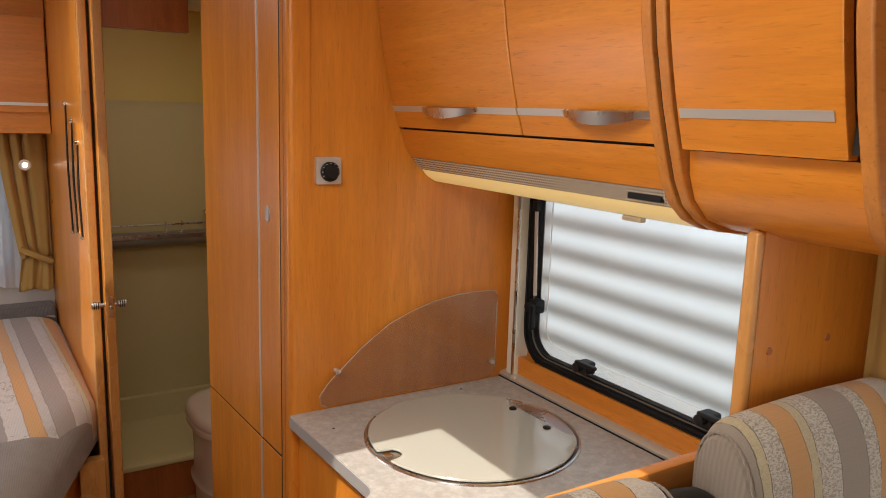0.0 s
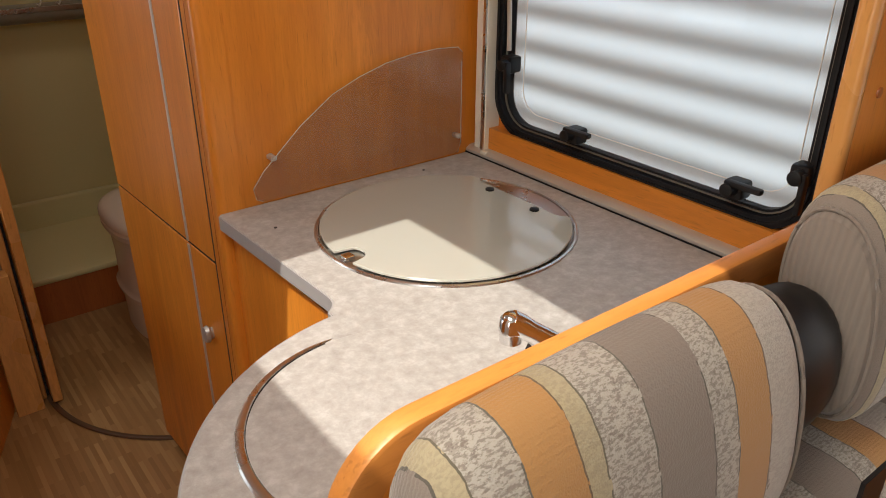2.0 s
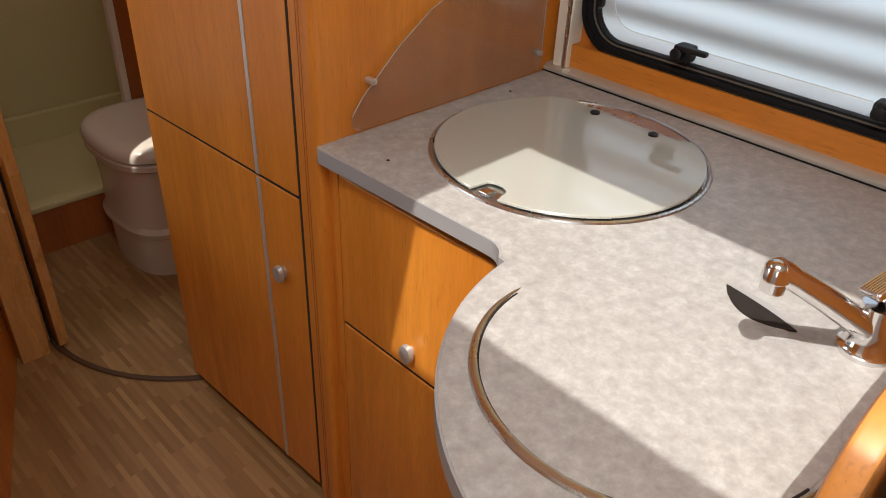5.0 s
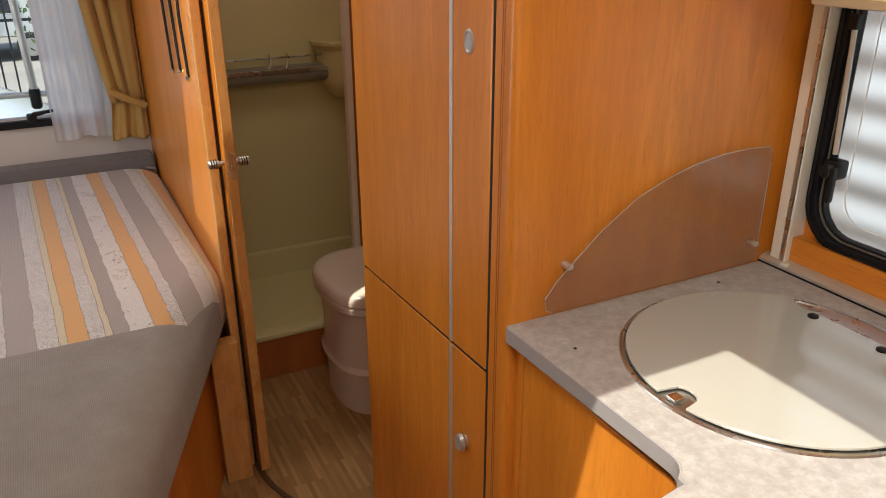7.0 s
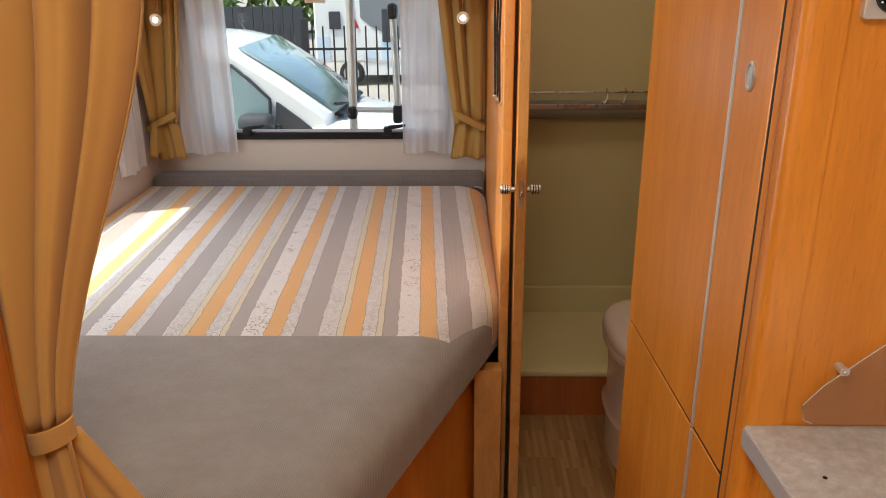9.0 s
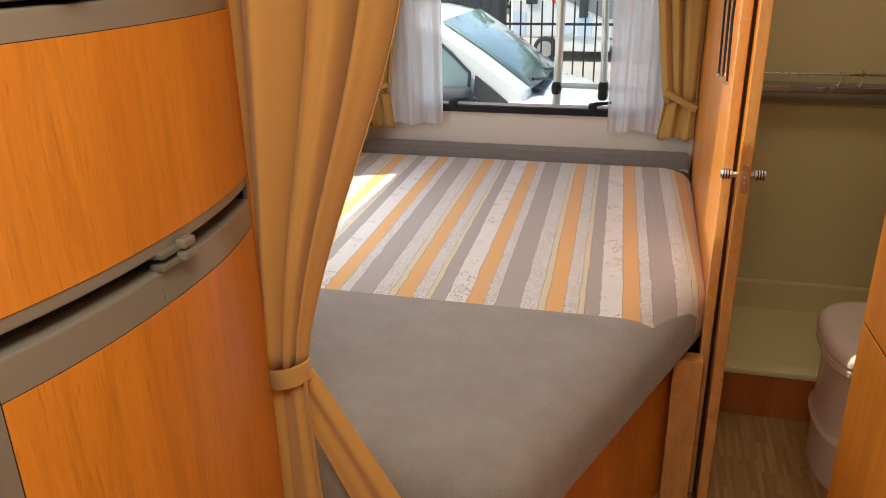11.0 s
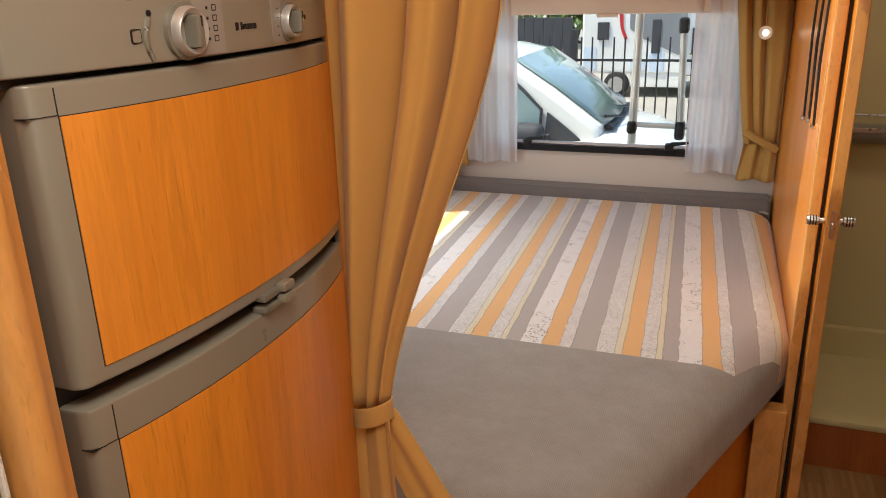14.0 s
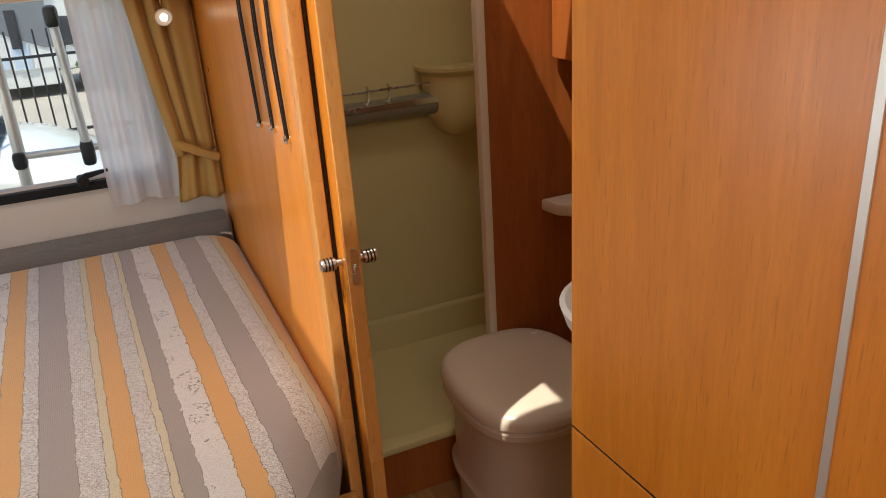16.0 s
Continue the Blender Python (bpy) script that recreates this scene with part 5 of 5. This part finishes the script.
def flap_edge(v):
    k = 1 - v
    drop = min(k, 0.45)
    slow = max(0.0, k - 0.45)
    return (-0.442 + 0.32 * drop + 0.06 * slow, 1.036 + 0.02 * k), (-0.380 + 0.415 * drop + 0.10 * slow, 1.046 + 0.03 * k), 0.25 + 0.75 * k


drape("flap", flap_edge, 0.10, 0.828, 0.9, 0.012, TAN, bedcurtain, "slanting tan cloth below the tie", phase=0.45, cols=70, rows=40)
tie = [(-0.411 + 0.033 * math.cos(a), 1.026 + 0.026 * math.sin(a), 0.830 + 0.010 * math.cos(a)) for a in [2 * math.pi * i / 28 for i in range(28)]]
part("tie_band", strip(bmesh.new(), None, lambda i: [(tie[i][0] + (tie[i][0] + 0.411) * o, tie[i][1] + (tie[i][1] - 1.026) * o, tie[i][2] + h) for o, h in ((0.0, -0.018), (0.06, -0.016), (0.07, 0.0), (0.06, 0.016), (0.0, 0.018))], 28, True), TAN, bedcurtain, "tan tie-back band")

RY = YR - 0.006
rear = tagged(thing("window_2", "black-framed rear window over the bed", "window", (-0.38, YR, 0.8)), kind="structure")
part("frame", ring_frame(bmesh.new(), round_rect(-0.91, 0.15, 0.803, 1.45, 0.05), round_rect(-0.88, 0.12, 0.830, 1.42, 0.04), "y", YR - 0.022, YR + 0.045), RUBBER, rear, "black rubber frame")
p = part("pane", boxed(-0.89, 0.13, YR + 0.044, YR + 0.048, 0.82, 1.43), GLASS, rear, "clear acrylic pane", False)
p.visible_shadow = False
part("cassette", boxed(-0.95, 0.20, YR - 0.050, YR, 1.360, 1.425, bevel=0.006), CREAM, rear, "beige blind cassette")
part("pull_tab", boxed(-0.42, -0.34, YR - 0.058, YR - 0.048, 1.348, 1.362, bevel=0.002), CREAM, rear, "cream blind pull tab")
for x in (-0.70, -0.115):
    l = part("latch", boxed(x - 0.016, x + 0.018, YR - 0.045, YR - 0.018, 0.822, 0.858, bevel=0.007), BLACK, rear, "black plastic window latch")
    part("lever", prism(bmesh.new(), [(x - 0.018, 0.848), (x + 0.010, 0.866), (x + 0.075, 0.871), (x + 0.076, 0.862), (x + 0.022, 0.850)], "y", YR - 0.056, YR - 0.044, 0.002), BLACK, l)


def window_curtain(side, x_out, x_in):
    c = thing("window_curtain", "short tan curtain tied back at the rear window", "curtain", ((x_out + x_in) / 2, RY - 0.08, 0.72), "rear window curtains")
    def upper(v):
        k = v ** 0.8
        return (x_out, RY - 0.07), (x_out + (x_in - x_out) * (0.62 + 0.38 * k), RY - 0.07), 0.5 + 0.5 * k
    def lower(v):
        return (x_out, RY - 0.07), (x_out + (x_in - x_out) * (0.62 + 0.10 * (1 - v)), RY - 0.07), 0.6
    drape("upper_cloth", upper, 0.880, 1.425, 3.2, 0.018, TANWINDOW, c, "gathered tan cloth", 24, 80, phase=side, pleat=True)
    drape("lower_cloth", lower, 0.735, 0.882, 2.0, 0.014, TANWINDOW, c, "", 10, 40, phase=side + 1)
    ts = [(x_out + (x_in - x_out) * k, RY - 0.095 - 0.01 * math.sin(math.pi * k / 0.64), 0.862 + 0.10 * k) for k in (0.0, 0.16, 0.32, 0.48, 0.64)]
    part("tie_band", tube(bmesh.new(), ts, 0.010, 8, flat=1.4), TANWINDOW, c, "tan tie-back")
    s = thing("voile_curtain", "sheer white voile curtain at the rear window", "curtain", (x_in, RY - 0.035, 0.74), "rear window voiles")
    xo, xi = (-1.01, -0.742) if side < 1 else (0.175, -0.050)
    drape("cloth", lambda v: ((xo, RY - 0.046), (xi, RY - 0.046), 1.0), 0.752, 1.42, 3.2, 0.012, SHEER, s, "", 16, 90, phase=side * 2, solid=0.0)


window_curtain(0.3, -1.085, -0.90)
window_curtain(1.7, 0.283, 0.092)


def reading_lamp(x):
    l = thing("reading_lamp", "small lit reading lamp hanging at the curtain", "lamp", (x, RY - 0.14, 1.265), "reading lamps")
    part("stem", tube(bmesh.new(), [(x, RY - 0.02, 1.43), (x, RY - 0.10, 1.40), (x, RY - 0.135, 1.325)], 0.004, 8), CHROME, l)
    part("shade", lathe(bmesh.new(), [(0.010, 0.03), (0.018, 0.022), (0.024, 0.0), (0.021, -0.004), (0.015, -0.002)], (x, RY - 0.155, 1.294), "y", 28), CREAM, l, "cream round shade")
    part("bulb", lathe(bmesh.new(), [(0.011, 0.0), (0.009, -0.005), (0.0, -0.007)], (x, RY - 0.155, 1.294), "y", 20), BULB, l, "glowing bulb")


reading_lamp(0.196)
reading_lamp(-0.975)
for y0, y1 in ((-1.085, -0.64), (-0.63, -0.185), (-0.175, 0.287)):
    r = thing("rear_locker", "cherry overhead locker above the rear window", "overhead locker", ((y0 + y1) / 2, 2.95, 1.46), "rear overhead lockers")
    part("body", boxed(y0, y1, 2.93, YR - 0.002, 1.432, ROOF), WOOD_X, r, "", False)
    d = part("door", boxed(y0 + 0.012, y1 - 0.005, 2.91, 2.932, 1.514, 1.885, bevel=0.003), WOOD_X, r, "crosswise-grained door")
    part("inlay", boxed(y0 + 0.013, y1 - 0.006, 2.9085, 2.912, 1.541, 1.553), ALU, d, "pale metal inlay strip", False)
side = thing("side_voile", "sheer white voile at the side window over the bed", "curtain", (XL + 0.03, 2.95, 0.735))
drape("cloth", lambda v: ((XL + 0.025, 3.05), (XL + 0.025, 2.84), 1.0), 0.735, 1.40, 4.0, 0.010, SHEER, side, "", 14, 60, normal=(1, 0), solid=0.0)
sidec = thing("side_curtain", "tan curtain at the side window over the bed", "curtain", (XL + 0.05, 3.1, 0.76))
drape("upper_cloth", lambda v: ((XL + 0.05, 3.165), (XL + 0.05, 3.115 - 0.115 * v), 0.6 + 0.4 * v), 0.895, 1.41, 2.5, 0.014, TANWINDOW, sidec, "", 14, 50, normal=(1, 0), pleat=True)
drape("lower_cloth", lambda v: ((XL + 0.05, 3.165), (XL + 0.05, 3.115 - 0.06 * (1 - v)), 0.8), 0.760, 0.897, 2.0, 0.012, TANWINDOW, sidec, "", 8, 40, normal=(1, 0))
front_curtain = thing("bench_curtain", "tan curtain beside the bench window", "curtain", (1.12, -0.04, 0.9))
drape("cloth", lambda v: ((1.135, 0.045), (1.12, -0.12), 1.0), 0.92, 1.40, 2.0, 0.012, TANWINDOW, front_curtain, "", 14, 50, normal=(1, 0))

# ---- outside ----
GZ = -0.72
structure("ground", boxed(-400, 400, -400, 400, GZ - 0.2, GZ), GROUND, "pale gravel and concrete yard", "ground")
neighbour = thing("neighbouring_vehicle", "white ribbed side of a neighbouring vehicle", "vehicle", (2.0, 0.6, GZ))
wave = []
NX = 1.95
for i in range(0, 241):
    z = 0.2 + i * 0.01
    k = (z / 0.118) % 1.0
    wave.append((NX + 0.011 * (0.5 - 0.5 * math.cos(2 * math.pi * k)) ** 1.05, z))
bm = prism(bmesh.new(), [(x, z) for x, z in wave] + [(NX + 0.3, 2.6), (NX + 0.3, 0.2)], "y", -3.0, 3.6)
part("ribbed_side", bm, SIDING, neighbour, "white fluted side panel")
part("underbody", boxed(NX + 0.02, NX + 0.3, -3.0, 3.6, GZ + 0.0, 0.2), SLATE, neighbour, "", False)

rack = thing("bicycle_rack", "aluminium tube bicycle rack on the vehicle's rear", "bicycle rack", (-0.2, 3.5, 0.6))
part("upright", tube(bmesh.new(), [(-0.300, 3.52, 0.55), (-0.285, 3.52, 1.6)], 0.0185, 14), ALU, rack)
part("upright", tube(bmesh.new(), [(-0.092, 3.50, 0.90), (-0.104, 3.50, 1.30)], 0.015, 14), ALU, rack)
part("crossbar", tube(bmesh.new(), [(-0.30, 3.51, 0.880), (0.25, 3.51, 0.872)], 0.012, 12), ALU, rack)
for x, z, h in ((-0.297, 0.868, 0.028), (-0.093, 0.862, 0.042), (-0.105, 1.30, 0.034)):
    part("clamp", boxed(x - 0.021, x + 0.021, 3.48, 3.545, z - h, z + h, bevel=0.014), BLACK, rack, "black plastic clamp")

for z in (0.60, 1.55):
    part("bracket", tube(bmesh.new(), [(-0.30, YR + 0.035, z), (-0.30, 3.53, z)], 0.012, 8), ALU, rack)

car = thing("parked_car", "white parked compact car facing sideways behind the vehicle", "car", (-1.6, 6.2, GZ))


# opaque teal: the sky mirrored in the glass is painted into the base colour
CARSCREEN = plain("sky_reflection_windscreen", (0.21, 0.31, 0.315), 0.10, spots=0.25, scale=3, Coat_Weight=0.5)

# opaque too; its paler teal stands for the bright view through the glass
CARSIDE = plain("view_tinted_side_window", (0.27, 0.38, 0.38), 0.12, spots=0.3, scale=4, Coat_Weight=0.5)


def loft(bm, sections, capped=True):
    """Skins a row of outlines with as many points each."""
    rings = [[bm.verts.new(p) for p in sec] for sec in sections]
    m = len(rings[0])
    for a, b in zip(rings, rings[1:]):
        for k in range(m if capped else m - 1):
            bm.faces.new((a[k], a[(k + 1) % m], b[(k + 1) % m], b[k]))
    if capped:
        bm.faces.new(rings[0]), bm.faces.new(rings[-1])
    bmesh.ops.recalc_face_normals(bm, faces=bm.faces[:])
    return bm


def crown(y):
    return 1 - ((y - 6.3) / 0.75) ** 2


def screen_line(y, lift=0.0):
    b = crown(y)
    return [(-1.415 + 0.045 * b + lift * 0.6, y, 0.945 + 0.018 * b + lift), (-1.10 + 0.060 * b + lift * 0.6, y, 0.742 + 0.014 * b + lift), (-0.765 + 0.075 * b + lift * 0.6, y, 0.500 + lift)]


def cabin_line(y, inset=0.0):
    b = crown(y)
    roof = [(-3.80 + inset, y, 0.36), (-3.45 + inset, y, 0.80 - inset), (-3.0, y, 0.97 + 0.02 * b - inset), (-2.2, y, 1.035 + 0.03 * b - inset), (-1.66, y, 0.995 + 0.03 * b - inset)]
    return roof + [(x - inset, y, z - inset * 0.5) for x, _, z in screen_line(y)] + [(-0.74, y, 0.34)]


def low_line(y, drop):
    hood = [(-0.80, 0.475), (-0.62, 0.445), (-0.45, 0.410), (-0.20, 0.300), (0.02, 0.150), (0.15, 0.02)]
    return [(-3.9, y, -0.45), (-4.0, y, 0.1), (-3.85, y, 0.36 - drop * 0.3), (-1.2, y, 0.40 - drop * 0.3)] + [(x, y, z - drop) for x, z in hood] + [(0.18, y, -0.15), (0.14, y, -0.42)]


part("body", loft(bmesh.new(), [low_line(y, d) for y, d in ((5.50, 0.13), (5.535, 0.075), (5.62, 0.035), (5.85, 0.010), (6.3, 0.0), (6.75, 0.010), (6.98, 0.035), (7.08, 0.10))]), PAINT, car, "white painted body")
part("cabin", loft(bmesh.new(), [cabin_line(y, i) for y, i in ((5.56, 0.045), (5.60, 0.012), (5.68, 0.0), (5.9, 0.0), (6.3, 0.0), (6.7, 0.0), (6.92, 0.0), (7.02, 0.03))]), PAINT, car, "white roof and pillars")
part("windscreen", loft(bmesh.new(), [screen_line(y, 0.010) for y in (5.665, 5.75, 5.9, 6.1, 6.3, 6.5, 6.7, 6.93)], False), CARSCREEN, car, "windscreen with the sky's reflection in its colour", solid=0.006)
part("scuttle", prism(bmesh.new(), [(-0.79, 0.480), (-0.70, 0.490), (-0.665, 0.466), (-0.70, 0.452)], "y", 5.72, 6.9, 0.008), BLACK, car, "black wiper scuttle")
part("side_window", prism(bmesh.new(), [(-2.6, 0.385), (-2.6, 0.86), (-1.50, 0.86), (-1.42, 0.845), (-1.30, 0.745), (-1.17, 0.615), (-1.185, 0.385)], "y", 5.540, 5.562), CARSIDE, car, "opaque side window coloured like the bright view through it", False)
part("window_trim", tube(bmesh.new(), [(-1.185, 5.542, 0.385), (-1.168, 5.542, 0.615), (-1.30, 5.542, 0.748), (-1.42, 5.542, 0.850), (-1.6, 5.542, 0.868)], 0.012, 6), SLATE, car, "black window seal")
part("quarter_window", prism(bmesh.new(), [(-1.145, 0.380), (-1.125, 0.595), (-1.10, 0.580), (-0.97, 0.480), (-0.845, 0.375)], "y", 5.535, 5.57), SLATE, car, "dark quarter window", False)
part("mirror", boxed(-1.37, -1.12, 5.33, 5.50, 0.39, 0.535, bevel=0.06, segments=3), SLATE, car, "dark wing mirror")
part("mirror_arm", boxed(-1.20, -1.10, 5.45, 5.55, 0.40, 0.44, bevel=0.01), SLATE, car)
for i in range(2):
    part("wiper", tube(bmesh.new(), [(-0.64, 6.1 + i * 0.5, 0.50), (-0.74, 5.78 + i * 0.5, 0.545)], 0.010, 6), BLACK, car)
for x in (-3.1, -0.35):
    w = part("wheel", lathe(bmesh.new(), [(0.0, 0.0), (0.24, 0.0), (0.30, 0.02), (0.31, 0.10), (0.30, 0.20), (0.0, 0.20)], (x, 5.53, GZ + 0.31), "y", 32), TYRE, car)
    part("rim", lathe(bmesh.new(), [(0.0, -0.006), (0.19, -0.006), (0.20, 0.01)], (x, 5.53, GZ + 0.31), "y", 24), ALU, w)

fence = thing("iron_fence", "black iron railing fence across the yard", "fence", (0, 11.5, GZ))
FY = 11.5
for i in range(70):
    x = -5.2 + i * 0.155
    part("bar", boxed(x - 0.011, x + 0.011, FY - 0.011, FY + 0.011, GZ, 0.74), FENCE, fence, "", False)
for z in (0.42, -0.52):
    part("rail", boxed(-5.3, 5.7, FY - 0.02, FY + 0.02, z - 0.017, z + 0.017), FENCE, fence, "", False)
for x in (-2.05, 1.2, -5.2):
    part("post", boxed(x - 0.045, x + 0.045, FY - 0.045, FY + 0.045, GZ, 0.85), FENCE, fence, "", False)
boards = thing("board_fence", "dark board fence beyond the yard", "fence", (-7, 13.2, GZ))
for i in range(40):
    x = -9.0 + i * 0.165
    part("board", boxed(x, x + 0.155, 13.2, 13.24, GZ, 0.95), SLATE, boards, "", False)
rv = thing("parked_motorhome", "white parked motorhome beyond the fence", "motorhome", (0.0, 17.0, GZ))
part("body", boxed(-2.74, -0.70, 16.0, 18.2, -0.26, 2.4, bevel=0.05, segments=3), PAINT, rv, "white coachwork")
part("panel", prism(bmesh.new(), [(-1.83, 2.1), (-1.80, 0.62), (-1.60, 0.45), (-0.86, 0.12), (-0.72, 0.12), (-0.72, 2.1)], "y", 15.985, 16.01), RVGREY, rv, "grey side panel", False)
part("cab", prism(bmesh.new(), [(-0.74, -0.30), (-0.74, 1.35), (-0.30, 1.25), (0.35, 0.62), (1.1, 0.35), (1.25, -0.3)], "y", 16.05, 18.1, 0.08, 2), PAINT, rv, "white cab")
part("cab_window", prism(bmesh.new(), [(-0.62, 0.12), (-0.62, 0.62), (-0.36, 0.60), (-0.26, 0.12)], "y", 16.03, 16.06), SLATE, rv, "dark cab window", False)
for x, w, z0, z1 in ((-2.43, 0.23, 0.40, 0.74), (-1.37, 0.17, 0.14, 0.78)):
    part("window", boxed(x, x + w, 15.965, 16.0, z0, z1, bevel=0.015), SLATE, rv, "dark window")
for x, w, z0, z1 in ((-2.70, 0.26, -0.20, 0.26), (-1.77, 0.30, -0.18, -0.02), (-1.40, 0.28, -0.22, 0.20)):
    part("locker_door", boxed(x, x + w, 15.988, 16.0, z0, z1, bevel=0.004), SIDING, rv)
part("skirt", boxed(-1.76, -0.74, 16.02, 18.0, -0.52, -0.24, bevel=0.02), PAINT, rv, "white lower skirt")
part("stripe", prism(bmesh.new(), [(-2.06, 1.2), (-1.96, 1.2), (-1.92, 0.62), (-1.83, 0.41), (-1.90, 0.42), (-1.98, 0.62)], "y", 15.98, 16.005), REDPAINT, rv, "red swoosh", False)
for x in (-2.02, -0.2):
    w = part("wheel", lathe(bmesh.new(), [(0.0, 0.0), (0.19, 0.0), (0.24, 0.02), (0.25, 0.1), (0.24, 0.22), (0.0, 0.22)], (x, 15.93, GZ + 0.25), "y", 32), TYRE, rv)
    part("rim", lathe(bmesh.new(), [(0.0, -0.01), (0.155, -0.01), (0.165, 0.01)], (x, 15.93, GZ + 0.25), "y", 24), SATIN, w)
bush = thing("shrub", "leafy green shrub behind the iron fence", "shrub", (0.35, 11.9, GZ))
bm = bmesh.new()
rnd = random.Random(4)
for i in range(7):
    a = rnd.uniform(0, 6.28)
    tube(bm, [(0.35, 11.9, GZ), (0.35 + 0.2 * math.cos(a), 11.9 + 0.1 * math.sin(a), -0.1), (0.35 + 0.45 * math.cos(a), 11.9 + 0.2 * math.sin(a), rnd.uniform(0.4, 1.2))], lambda k: 0.02 * (1.1 - k), 5)
part("stems", bm, BARK, bush)


def leaves(count, centre, size, leaf, seed):
    r = random.Random(seed)
    vs, fs = [], []
    for i in range(count):
        p = Vector([c + r.gauss(0, s) for c, s in zip(centre, size)])
        m = Euler([r.uniform(0, 6.3) for _ in range(3)]).to_matrix()
        k = leaf * r.uniform(0.6, 1.3)
        n = len(vs)
        vs += [p + m @ Vector(q) * k for q in ((-1, 0, 0), (-0.2, 0.45, 0.1), (1, 0, 0), (-0.2, -0.45, 0.1))]
        fs.append((n, n + 1, n + 2, n + 3))
    me = bpy.data.meshes.new("leaves")
    me.from_pydata(vs, [], fs)
    me.materials.append(LEAF)
    return me


lv = new("foliage", leaves(900, (0.35, 11.9, 0.35), (0.26, 0.16, 0.38), 0.05, 2))
lv.parent = bush
lv.matrix_parent_inverse = Matrix.Translation(-Vector((0.35, 11.9, GZ)))
hedge = tagged(new("far_hedge", leaves(5200, (-4, 30, 1.6), (9, 1.2, 1.5), 0.32, 3)), "green trees and hedge in the distance", "hedge", "", "stuff")
